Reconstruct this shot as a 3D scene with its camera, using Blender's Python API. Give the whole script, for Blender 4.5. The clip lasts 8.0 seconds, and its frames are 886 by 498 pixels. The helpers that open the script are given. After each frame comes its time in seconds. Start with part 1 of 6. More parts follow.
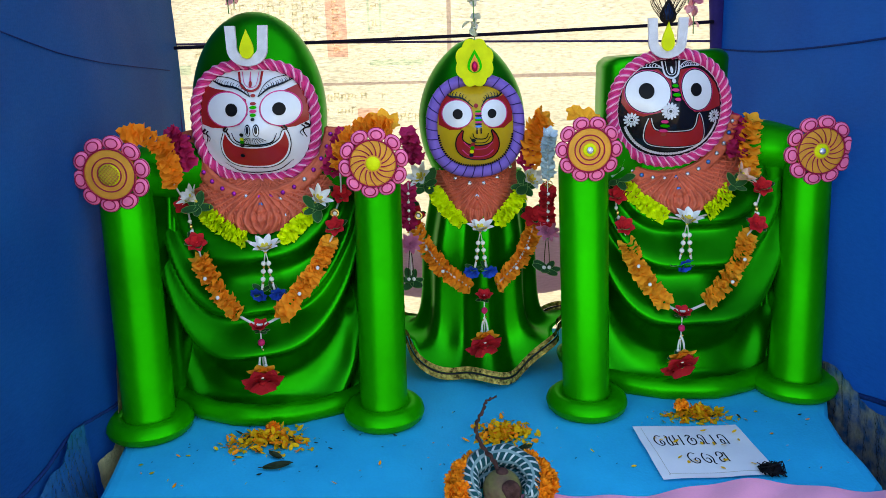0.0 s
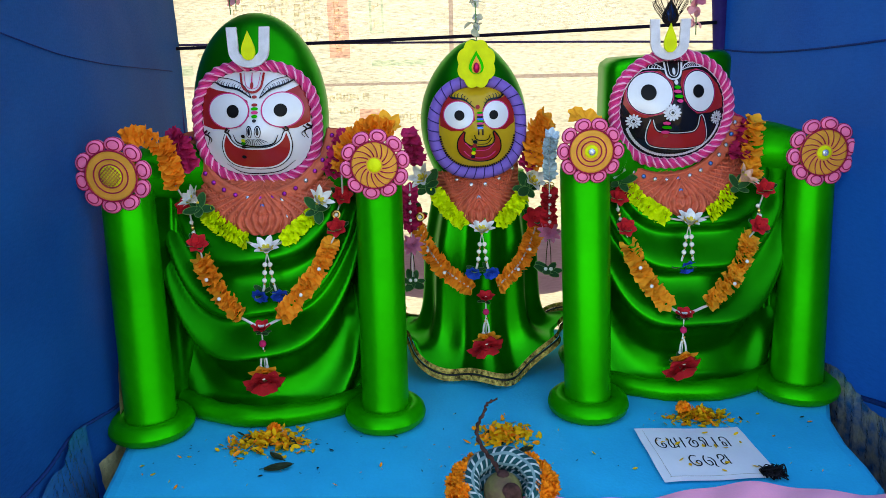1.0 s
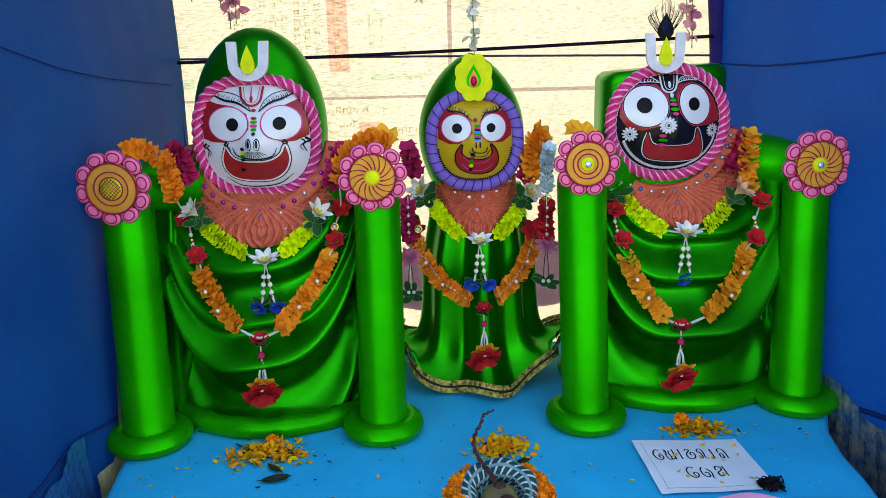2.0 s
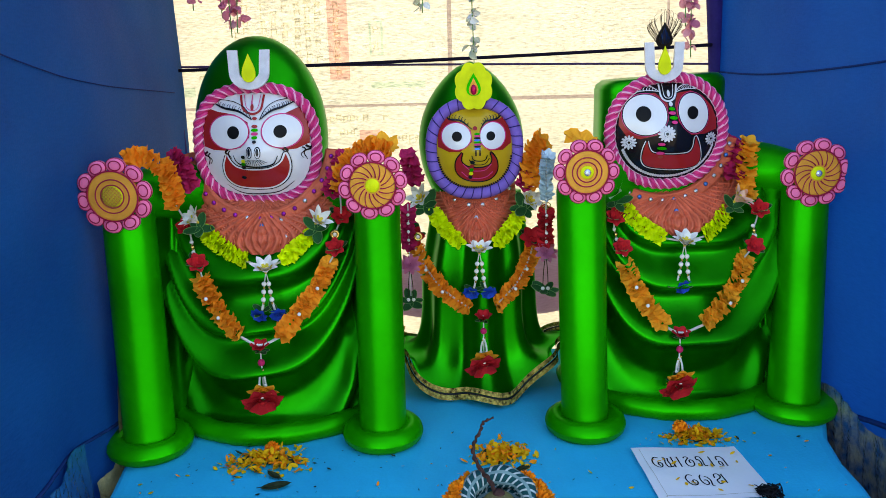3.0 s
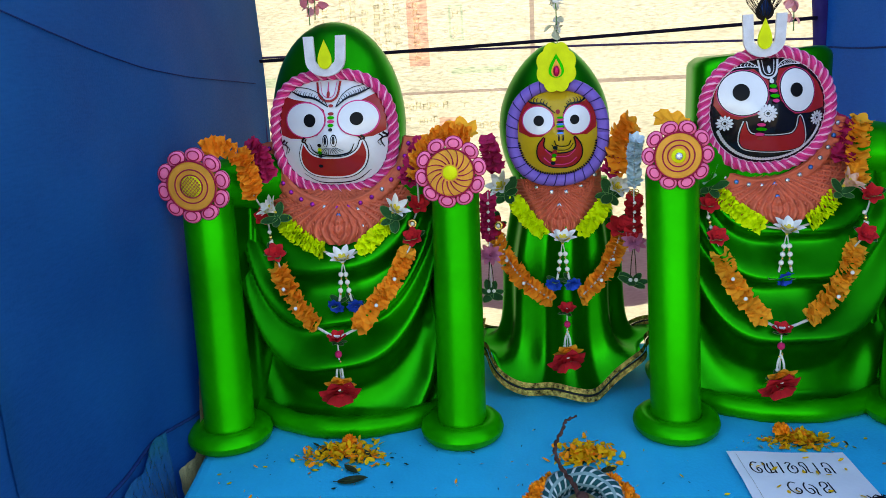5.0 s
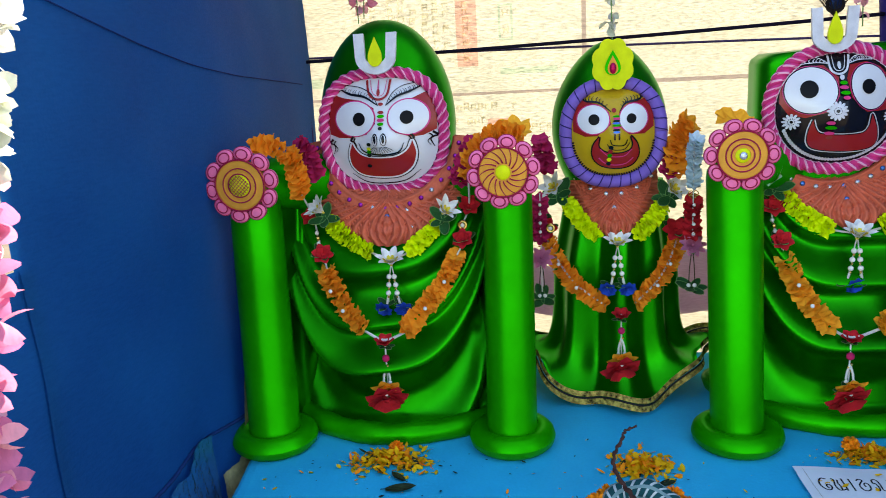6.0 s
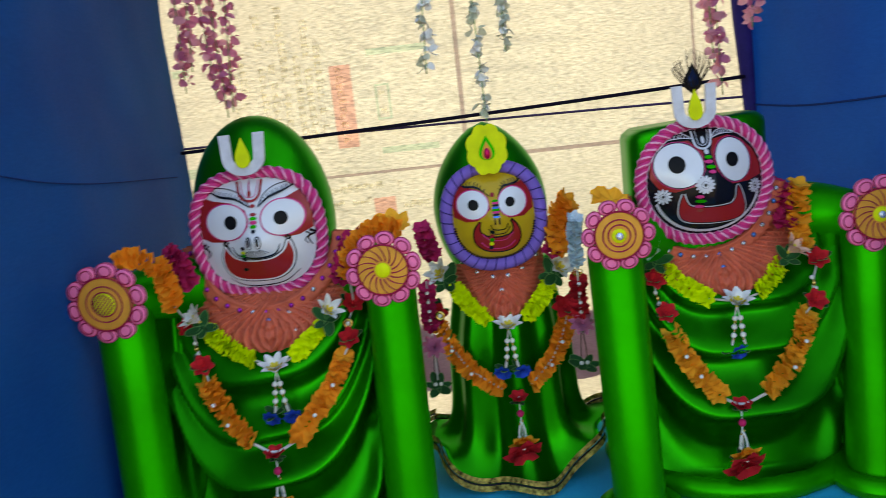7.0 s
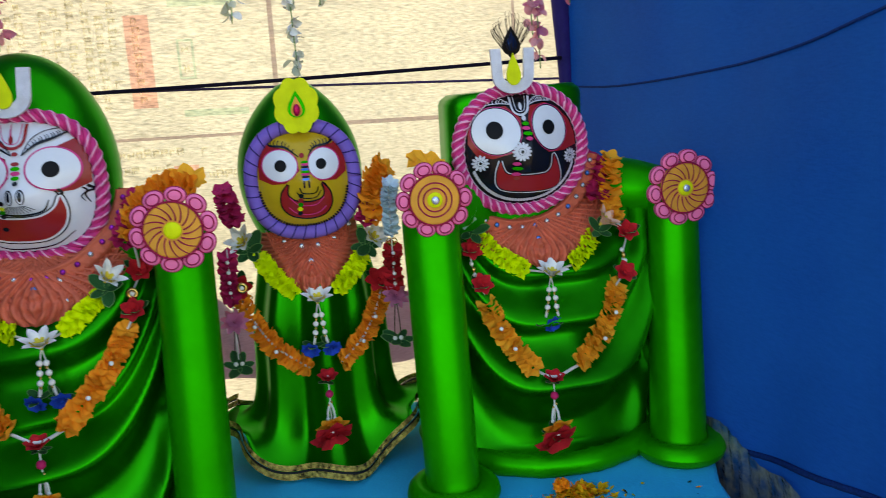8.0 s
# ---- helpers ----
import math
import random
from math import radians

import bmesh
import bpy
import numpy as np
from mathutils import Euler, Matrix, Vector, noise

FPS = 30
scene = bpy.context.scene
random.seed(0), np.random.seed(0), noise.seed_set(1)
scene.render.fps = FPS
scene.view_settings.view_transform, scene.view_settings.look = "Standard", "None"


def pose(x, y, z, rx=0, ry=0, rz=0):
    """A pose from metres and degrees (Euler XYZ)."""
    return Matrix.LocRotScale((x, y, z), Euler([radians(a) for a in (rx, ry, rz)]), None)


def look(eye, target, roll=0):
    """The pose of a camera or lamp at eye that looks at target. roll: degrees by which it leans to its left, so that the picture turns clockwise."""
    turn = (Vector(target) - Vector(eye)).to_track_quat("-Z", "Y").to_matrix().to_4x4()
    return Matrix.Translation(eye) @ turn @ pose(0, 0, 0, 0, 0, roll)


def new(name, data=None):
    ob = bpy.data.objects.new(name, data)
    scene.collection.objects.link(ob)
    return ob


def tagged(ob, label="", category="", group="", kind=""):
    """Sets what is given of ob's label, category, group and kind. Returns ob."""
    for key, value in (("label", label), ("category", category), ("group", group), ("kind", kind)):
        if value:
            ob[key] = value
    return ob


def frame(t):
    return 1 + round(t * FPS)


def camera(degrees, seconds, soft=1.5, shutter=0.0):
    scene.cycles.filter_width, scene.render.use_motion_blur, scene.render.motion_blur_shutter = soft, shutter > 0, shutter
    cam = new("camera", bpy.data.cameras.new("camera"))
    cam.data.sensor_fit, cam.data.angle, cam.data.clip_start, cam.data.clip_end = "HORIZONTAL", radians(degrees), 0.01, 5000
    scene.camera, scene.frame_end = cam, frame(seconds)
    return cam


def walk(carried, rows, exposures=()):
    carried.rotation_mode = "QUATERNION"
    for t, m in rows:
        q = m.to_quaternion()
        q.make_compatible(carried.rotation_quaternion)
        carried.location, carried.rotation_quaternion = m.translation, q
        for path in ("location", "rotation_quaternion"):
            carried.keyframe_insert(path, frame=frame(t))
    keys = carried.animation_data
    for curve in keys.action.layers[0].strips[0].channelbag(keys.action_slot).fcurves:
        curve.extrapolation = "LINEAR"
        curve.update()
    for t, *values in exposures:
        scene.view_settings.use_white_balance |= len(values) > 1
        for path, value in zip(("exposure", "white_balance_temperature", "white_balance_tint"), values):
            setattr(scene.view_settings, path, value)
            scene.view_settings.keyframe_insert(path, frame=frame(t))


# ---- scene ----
cam = camera(58.9, 8.0, soft=0.8, shutter=0.25)
PATH = [
    (0, (0.008, 0.039, 1.604), (0.003, 1.972, 1.09), -1.4),
    (0.5, (0.007, 0.045, 1.609), (-0.006, 1.977, 1.09), -1.4),
    (1, (0.014, 0.043, 1.611), (0.0, 1.975, 1.094), -1.4),
    (2.5, (0.03, 0.026, 1.61), (0.008, 1.969, 1.139), -1.5),
    (3, (0.028, 0.024, 1.616), (0.009, 1.969, 1.147), -1.4),
    (3.5, (0.018, 0.032, 1.606), (-0.015, 1.978, 1.145), -1.3),
    (4, (0.019, 0.041, 1.617), (-0.022, 1.984, 1.142), -1.4),
    (4.5, (0.041, 0.041, 1.609), (-0.113, 1.978, 1.136), -2.4),
    (4.7, (0.053, 0.061, 1.603), (-0.163, 1.989, 1.118), -3.1),
    (5.8, (-0.01, 0.159, 1.563), (-0.275, 2.087, 1.103), -2.9),
    (6, (-0.004, 0.15, 1.564), (-0.334, 2.069, 1.107), -3.2),
    (6.5, (0.044, 0.145, 1.658), (-0.344, 2.066, 1.258), -4.5),
    (7, (0.085, 0.244, 1.68), (-0.032, 2.206, 1.31), -6.5),
    (7.5, (0.067, 0.317, 1.607), (0.219, 2.277, 1.239), -4.3),
    (8, (0.118, 0.361, 1.556), (0.441, 2.295, 1.162), -3.1),
]
walk(cam, [(t, look(eye, target, roll)) for t, eye, target, roll in PATH],
     [(0, 2.2, 7100, 10), (4.7, 2.2, 7100, 10), (6.0, 2.15, 7100, 10), (6.5, 2.0, 7200, 10), (7, 1.8, 7300, 10), (7.5, 1.8, 7300, 10), (8, 1.9, 7300, 10)])

# ==== world, sun, exposure ====
world = bpy.data.worlds.new("daylight")
scene.world = world
world.use_nodes = True
wn = world.node_tree.nodes
sky = wn.new("ShaderNodeTexSky")
sky.sky_type, sky.sun_disc = "NISHITA", False
sky.sun_elevation, sky.sun_rotation = radians(45), radians(38)
wn["Background"].inputs["Strength"].default_value = 0.15
world.node_tree.links.new(sky.outputs[0], wn["Background"].inputs["Color"])
sun = new("sun", bpy.data.lights.new("sun", "SUN"))
sun.data.energy, sun.data.angle, sun.data.color = 4.5, radians(0.6), (1.0, 0.93, 0.82)
sun.matrix_world = look((4.4, 5.6, 7.1), (0, 0, 0))


# ==== materials ====
def shader(name, color, rough=0.5, metal=0.0, var=0.12, scale=8.0, fine=90.0, bump=0.05, coat=0.0, second=None, sheen=0.0, spec=0.10, objvar=0.0):
    """A procedural surface: two scales of colour variation and a fine relief, in object space."""
    m = bpy.data.materials.new(name)
    m.use_nodes = True
    n, ln = m.node_tree.nodes, m.node_tree.links
    b = n["Principled BSDF"]
    tc = n.new("ShaderNodeTexCoord")
    big, small = n.new("ShaderNodeTexNoise"), n.new("ShaderNodeTexNoise")
    big.inputs["Scale"].default_value, big.inputs["Detail"].default_value = scale, 4
    small.inputs["Scale"].default_value, small.inputs["Detail"].default_value = fine, 3
    ln.new(tc.outputs["Object"], big.inputs["Vector"])
    ln.new(tc.outputs["Object"], small.inputs["Vector"])
    ramp = n.new("ShaderNodeValToRGB")
    two = second or tuple(c * (1 - 2 * var) for c in color)
    ramp.color_ramp.elements[0].position, ramp.color_ramp.elements[1].position = 0.32, 0.66
    ramp.color_ramp.elements[0].color, ramp.color_ramp.elements[1].color = (*two, 1), (*color, 1)
    ln.new(big.outputs["Fac"], ramp.inputs["Fac"])
    hsv = n.new("ShaderNodeHueSaturation")
    mr = n.new("ShaderNodeMapRange")
    mr.inputs["To Min"].default_value, mr.inputs["To Max"].default_value = 1 - var, 1 + var
    ln.new(small.outputs["Fac"], mr.inputs["Value"])
    value = mr.outputs["Result"]
    if objvar:
        oi, mo = n.new("ShaderNodeObjectInfo"), n.new("ShaderNodeMapRange")
        geo, ad, mu = n.new("ShaderNodeNewGeometry"), n.new("ShaderNodeMath"), n.new("ShaderNodeMath")
        ad.operation, mu.operation = "ADD", "MULTIPLY"
        ln.new(oi.outputs["Random"], ad.inputs[0])
        ln.new(geo.outputs["Random Per Island"], ad.inputs[1])
        mo.inputs["From Max"].default_value = 2.0
        mo.inputs["To Min"].default_value, mo.inputs["To Max"].default_value = 1 - objvar, 1 + objvar
        ln.new(ad.outputs[0], mo.inputs["Value"])
        ln.new(mo.outputs["Result"], mu.inputs[0])
        ln.new(value, mu.inputs[1])
        value = mu.outputs[0]
    ln.new(value, hsv.inputs["Value"])
    ln.new(ramp.outputs["Color"], hsv.inputs["Color"])
    ln.new(hsv.outputs["Color"], b.inputs["Base Color"])
    b.inputs["Roughness"].default_value, b.inputs["Metallic"].default_value = rough, metal
    b.inputs["Coat Weight"].default_value, b.inputs["Coat Roughness"].default_value = coat * 0.4, 0.06
    b.inputs["Specular IOR Level"].default_value = spec
    b.inputs["Sheen Weight"].default_value = sheen
    bp = n.new("ShaderNodeBump")
    bp.inputs["Strength"].default_value, bp.inputs["Distance"].default_value = bump, 0.01
    ln.new(small.outputs["Fac"], bp.inputs["Height"])
    ln.new(bp.outputs["Normal"], b.inputs["Normal"])
    return m


def thin(m, share, color, rough=0.12):
    """Lets part of the light through a thin sheet: a translucent share beside the surface."""
    n, ln = m.node_tree.nodes, m.node_tree.links
    t, mix = n.new("ShaderNodeBsdfTranslucent"), n.new("ShaderNodeMixShader")
    a, sc, st, w = n.new("ShaderNodeMixRGB"), n.new("ShaderNodeMapRange"), n.new("ShaderNodeMapping"), n.new("ShaderNodeTexNoise")
    a.blend_type = "MULTIPLY"
    a.inputs[0].default_value = 1.0
    a.inputs[1].default_value = (*color, 1)
    st.inputs["Scale"].default_value = (26, 26, 125)
    w.inputs["Scale"].default_value, w.inputs["Detail"].default_value, w.inputs["Roughness"].default_value = 1.6, 3, 0.5
    ln.new(n["Texture Coordinate"].outputs["Object"], st.inputs["Vector"])
    ln.new(st.outputs[0], w.inputs["Vector"])
    sc.inputs["From Min"].default_value, sc.inputs["From Max"].default_value = 0.3, 0.7
    sc.inputs["To Min"].default_value, sc.inputs["To Max"].default_value = 1 - rough, 1 + rough
    ln.new(w.outputs["Fac"], sc.inputs["Value"])
    ln.new(sc.outputs["Result"], a.inputs[2])
    ln.new(a.outputs[0], t.inputs["Color"])
    mix.inputs["Fac"].default_value = share
    ln.new(n["Principled BSDF"].outputs[0], mix.inputs[1])
    ln.new(t.outputs[0], mix.inputs[2])
    ln.new(mix.outputs[0], n["Material Output"].inputs["Surface"])
    return m


def weave(m, across, along, strength):
    """A woven relief of crossing tapes on a sheet."""
    n, ln = m.node_tree.nodes, m.node_tree.links
    tc = n["Texture Coordinate"]
    b = n["Bump"]
    w = n.new("ShaderNodeTexWave")
    w.bands_direction = along
    w.inputs["Scale"].default_value, w.inputs["Distortion"].default_value, w.inputs["Detail"].default_value = across, 6.0, 2.0
    w.inputs["Detail Scale"].default_value = 2.0
    ln.new(tc.outputs["Object"], w.inputs["Vector"])
    b2 = n.new("ShaderNodeBump")
    b2.inputs["Strength"].default_value, b2.inputs["Distance"].default_value = strength, 0.004
    ln.new(w.outputs["Fac"], b2.inputs["Height"])
    ln.new(b.outputs["Normal"], b2.inputs["Normal"])
    ln.new(b2.outputs["Normal"], n["Principled BSDF"].inputs["Normal"])
    return m


GREEN = shader("green_pearl_enamel", (0.0, 0.46, 0.002), 0.40, metal=0.6, var=0.05, scale=3.5, fine=60, bump=0.02, spec=0.05, second=(0.0, 0.29, 0.001))
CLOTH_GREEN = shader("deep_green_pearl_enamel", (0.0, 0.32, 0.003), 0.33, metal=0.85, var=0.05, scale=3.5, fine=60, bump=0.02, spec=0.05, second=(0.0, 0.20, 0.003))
WHITE = shader("white_enamel", (0.70, 0.71, 0.74), 0.16, var=0.03, scale=9, bump=0.015, coat=0.6, spec=0.5)
RED = shader("brick_red_enamel", (0.33, 0.016, 0.016), 0.22, var=0.06, bump=0.02, coat=0.5, spec=0.22)
BLACK = shader("black_enamel", (0.008, 0.008, 0.010), 0.2, var=0.1, bump=0.02, coat=0.5, spec=0.22)
OCHRE = shader("yellow_ochre_enamel", (0.55, 0.36, 0.015), 0.22, var=0.06, bump=0.02, coat=0.5, spec=0.22)
EYE_BLACK = shader("pupil_black", (0.006, 0.006, 0.007), 0.4, var=0.1, bump=0.02)
ROSE = shader("rose_pink_paint", (0.66, 0.045, 0.21), 0.4, var=0.1, scale=25, bump=0.05)
ROSE_HIGHLIGHT = shader("pale_pink_highlight_paint", (0.90, 0.40, 0.57), 0.4, var=0.1, scale=25, bump=0.05)
VIOLET = shader("violet_paint", (0.20, 0.12, 0.50), 0.4, var=0.1, scale=25, bump=0.05)
VIOLET_DARK = shader("dark_violet_paint", (0.03, 0.02, 0.14), 0.4, var=0.1, scale=25, bump=0.05)
CORAL = shader("coral_sparkle_paint", (0.66, 0.14, 0.075), 0.38, var=0.12, scale=30, fine=300, bump=0.15, metal=0.15)
CORAL_DARK = shader("dark_coral_paint", (0.30, 0.05, 0.03), 0.4, var=0.12, scale=30, fine=300, bump=0.1)
PINK = shader("pink_glitter_foam", (0.92, 0.20, 0.40), 0.5, var=0.05, scale=30, fine=500, bump=0.25, objvar=0.08)
PINK_LINE = shader("crimson_line_paint", (0.35, 0.01, 0.06), 0.5, var=0.1)
GOLD_FOAM = shader("ochre_glitter_foam", (0.78, 0.36, 0.05), 0.45, var=0.08, scale=30, fine=500, bump=0.3, metal=0.2)
LIME = shader("lime_glitter_foam", (0.72, 0.80, 0.01), 0.45, var=0.08, scale=30, fine=500, bump=0.25)
SILVER = shader("silver_white_glitter", (0.72, 0.72, 0.76), 0.4, var=0.1, scale=40, fine=600, bump=0.35, metal=0.2)
GEM = shader("cut_crystal", (0.75, 0.82, 0.9), 0.08, metal=0.8, var=0.2, fine=400, bump=0.3)
GEM_BLUE = shader("blue_crystal", (0.10, 0.28, 0.75), 0.08, metal=0.6, var=0.2, fine=400, bump=0.2)
GEM_PURPLE = shader("purple_crystal", (0.45, 0.03, 0.45), 0.08, metal=0.6, var=0.2, fine=400, bump=0.2)
RUBY = shader("ruby_crystal", (0.5, 0.01, 0.08), 0.08, metal=0.5, var=0.2, fine=400, bump=0.2)
GOLD = shader("gold_lace", (0.98, 0.66, 0.14), 0.25, metal=0.5, var=0.3, scale=70, fine=220, bump=0.8, second=(0.06, 0.04, 0.012))
GOLD_DARK = shader("black_lace_band", (0.02, 0.02, 0.018), 0.5, var=0.2, fine=300, bump=0.2)
ORANGE = thin(shader("orange_cloth_petal", (1.0, 0.37, 0.025), 0.75, var=0.02, scale=30, fine=200, bump=0.05, objvar=0.05), 0.12, (1.0, 0.44, 0.05))
AMBER = thin(shader("amber_cloth_petal", (1.0, 0.44, 0.03), 0.75, var=0.02, scale=30, fine=200, bump=0.05, objvar=0.05), 0.12, (1.0, 0.54, 0.06))
YELLOW = thin(shader("yellow_green_cloth_petal", (0.86, 1.0, 0.012), 0.75, var=0.02, scale=30, fine=200, bump=0.05, objvar=0.05), 0.12, (0.9, 1.0, 0.03))
MAROON = shader("maroon_cloth_petal", (0.52, 0.02, 0.10), 0.8, var=0.06, scale=30, fine=200, bump=0.1, objvar=0.18)
SCARLET = shader("scarlet_cloth_petal", (0.52, 0.015, 0.022), 0.75, var=0.08, scale=30, fine=200, bump=0.2, objvar=0.25)
ROSE_CLOTH = thin(shader("dusty_rose_petal", (0.66, 0.20, 0.36), 0.75, var=0.08, scale=30, fine=200, bump=0.1, objvar=0.2), 0.5, (0.75, 0.28, 0.42))
BLUSH_CLOTH = thin(shader("blush_petal", (0.85, 0.40, 0.47), 0.75, var=0.08, scale=30, fine=200, bump=0.1, objvar=0.2), 0.5, (0.9, 0.45, 0.5))
PALE_LEAF = thin(shader("pale_grey_green_petal", (0.62, 0.67, 0.56), 0.75, var=0.08, scale=30, fine=200, bump=0.1, objvar=0.2), 0.5, (0.68, 0.70, 0.56))
ICE = shader("pale_blue_white_petal", (0.62, 0.76, 0.80), 0.7, var=0.1, scale=30, fine=200, bump=0.15, objvar=0.2)
LILY = shader("white_lily_petal", (0.82, 0.80, 0.74), 0.7, var=0.08, scale=30, fine=200, bump=0.1, objvar=0.12)
LILY_PEACH = shader("peach_lily_petal", (0.85, 0.50, 0.33), 0.7, var=0.08, scale=30, fine=200, bump=0.1, objvar=0.12)
LILY_HEART = shader("yellow_lily_heart", (0.80, 0.62, 0.06), 0.7, var=0.1, bump=0.1)
LEAF = shader("dark_cloth_leaf", (0.02, 0.10, 0.025), 0.6, var=0.2, scale=40, fine=200, bump=0.2, objvar=0.35)
LEAF_RIM = shader("light_leaf_edge", (0.16, 0.34, 0.10), 0.6, var=0.2, scale=40, bump=0.1)
BLUE_FLOWER = shader("royal_blue_petal", (0.01, 0.06, 0.42), 0.7, var=0.15, scale=40, fine=200, bump=0.2, objvar=0.25)
PEARL = shader("white_pearl", (0.82, 0.78, 0.70), 0.2, var=0.04, bump=0.0, coat=0.5)
GOLD_BEAD = shader("gold_bead", (0.75, 0.48, 0.12), 0.25, metal=1.0, var=0.1)
CORD = shader("white_plastic_cord", (0.70, 0.68, 0.62), 0.5, var=0.1)
STEM = shader("dark_stem", (0.03, 0.05, 0.02), 0.7, var=0.2)
PETAL = thin(shader("marigold_petal", (0.92, 0.50, 0.010), 0.7, var=0.06, scale=40, fine=200, bump=0.1, objvar=0.28), 0.3, (0.95, 0.55, 0.02))
MARIGOLD = shader("marigold_orange", (0.92, 0.27, 0.010), 0.75, var=0.06, scale=40, fine=200, bump=0.25, objvar=0.3)
DRY = shader("dry_leaf", (0.030, 0.045, 0.02), 0.7, var=0.3, scale=40, bump=0.2, objvar=0.4)
TURQUOISE = shader("light_blue_distemper", (0.002, 0.47, 0.76), 0.6, var=0.06, scale=6, fine=120, bump=0.12, second=(0.002, 0.41, 0.68))
PLINTH = shader("raw_cement", (0.22, 0.20, 0.18), 0.85, var=0.2, scale=10, bump=0.4)
TARP = thin(weave(shader("blue_tarpaulin", (0.005, 0.105, 0.31), 0.55, var=0.12, scale=3, fine=160, bump=0.16, spec=0.10, second=(0.0035, 0.072, 0.235)), 220, "Z", 0.16), 0.45, (0.012, 0.14, 0.39))
PURPLE = shader("purple_blue_binding", (0.03, 0.02, 0.16), 0.6, var=0.15, scale=12, bump=0.15)
SACK = thin(weave(shader("cream_woven_sacking", (0.66, 0.60, 0.42), 0.6, var=0.06, scale=5, fine=140, bump=0.2, second=(0.60, 0.53, 0.36)), 90, "Z", 0.35), 0.40, (0.44, 0.40, 0.285), 0.42)
SACK_RED = thin(shader("faded_red_print", (0.66, 0.38, 0.28), 0.6, var=0.1, scale=40, fine=200, bump=0.2), 0.40, (0.44, 0.255, 0.17), 0.55)
SACK_GREEN = thin(shader("faded_green_print", (0.44, 0.55, 0.38), 0.6, var=0.1, scale=40, fine=200, bump=0.2), 0.40, (0.32, 0.345, 0.22), 0.55)
SACK_GREY = thin(shader("faded_brown_print", (0.52, 0.46, 0.32), 0.6, var=0.1, scale=40, fine=200, bump=0.2), 0.40, (0.36, 0.315, 0.21), 0.55)
SACK_SEAM = thin(shader("seam_overlap", (0.50, 0.42, 0.33), 0.6, var=0.1, scale=40, fine=200, bump=0.2), 0.35, (0.27, 0.20, 0.145), 0.3)
PRINT = thin(shader("worn_print", (0.45, 0.40, 0.28), 0.6, var=0.12, scale=40, fine=200, bump=0.1), 0.92, (0.88, 0.845, 0.70), 0.5)
FILM_PALE = shader("pale_plastic_film", (0.012, 0.07, 0.19), 0.18, var=0.25, scale=26, fine=70, bump=0.6, spec=1.0, second=(0.20, 0.21, 0.17))
PLASTIC = shader("cloudy_plastic_film", (0.006, 0.07, 0.22), 0.18, var=0.2, scale=22, fine=60, bump=0.5, spec=1.0, second=(0.018, 0.082, 0.20))
# Warm yellow base puts the sunlight coming through this sacking into its colour.
CREAM = thin(shader("sun_tinted_sacking", (0.62, 0.54, 0.24), 0.4, var=0.2, scale=14, fine=120, bump=0.5, second=(0.24, 0.22, 0.12)), 0.06, (0.7, 0.6, 0.3))
LILAC_SHADE = thin(shader("lilac_grey_shade_sheet", (0.42, 0.34, 0.46), 0.7, var=0.12, scale=6, bump=0.15), 0.65, (0.62, 0.50, 0.66))
ROPE_BLACK = shader("black_rope", (0.012, 0.008, 0.025), 0.7, var=0.2, scale=200, bump=0.4)
ROPE_PURPLE = shader("purple_cord", (0.10, 0.06, 0.16), 0.7, var=0.2, scale=200, bump=0.4)
PAPER = shader("white_paper", (0.80, 0.80, 0.82), 0.6, var=0.02, scale=6, bump=0.05)
INK = shader("black_ink", (0.012, 0.012, 0.015), 0.6, var=0.1)
PINK_CLOTH = shader("pink_satin", (0.95, 0.34, 0.50), 0.45, var=0.05, scale=6, fine=200, bump=0.1, sheen=0.3)
BARK = shader("brown_stalk", (0.075, 0.035, 0.03), 0.8, var=0.3, scale=60, bump=0.5)
COCONUT = shader("green_coconut_husk", (0.16, 0.17, 0.045), 0.55, var=0.2, scale=14, fine=90, bump=0.3, second=(0.11, 0.065, 0.045))
EARTH = shader("dusty_ground", (0.15, 0.12, 0.085), 0.9, var=0.15, scale=1.5, fine=30, bump=0.4)
FEATHER = shader("peacock_barb", (0.02, 0.014, 0.012), 0.5, var=0.2, bump=0.1)
FEATHER_EYE = shader("peacock_eye", (0.01, 0.03, 0.10), 0.3, var=0.2, metal=0.5)
HAIR = shader("black_thread", (0.008, 0.007, 0.010), 0.6, var=0.2)


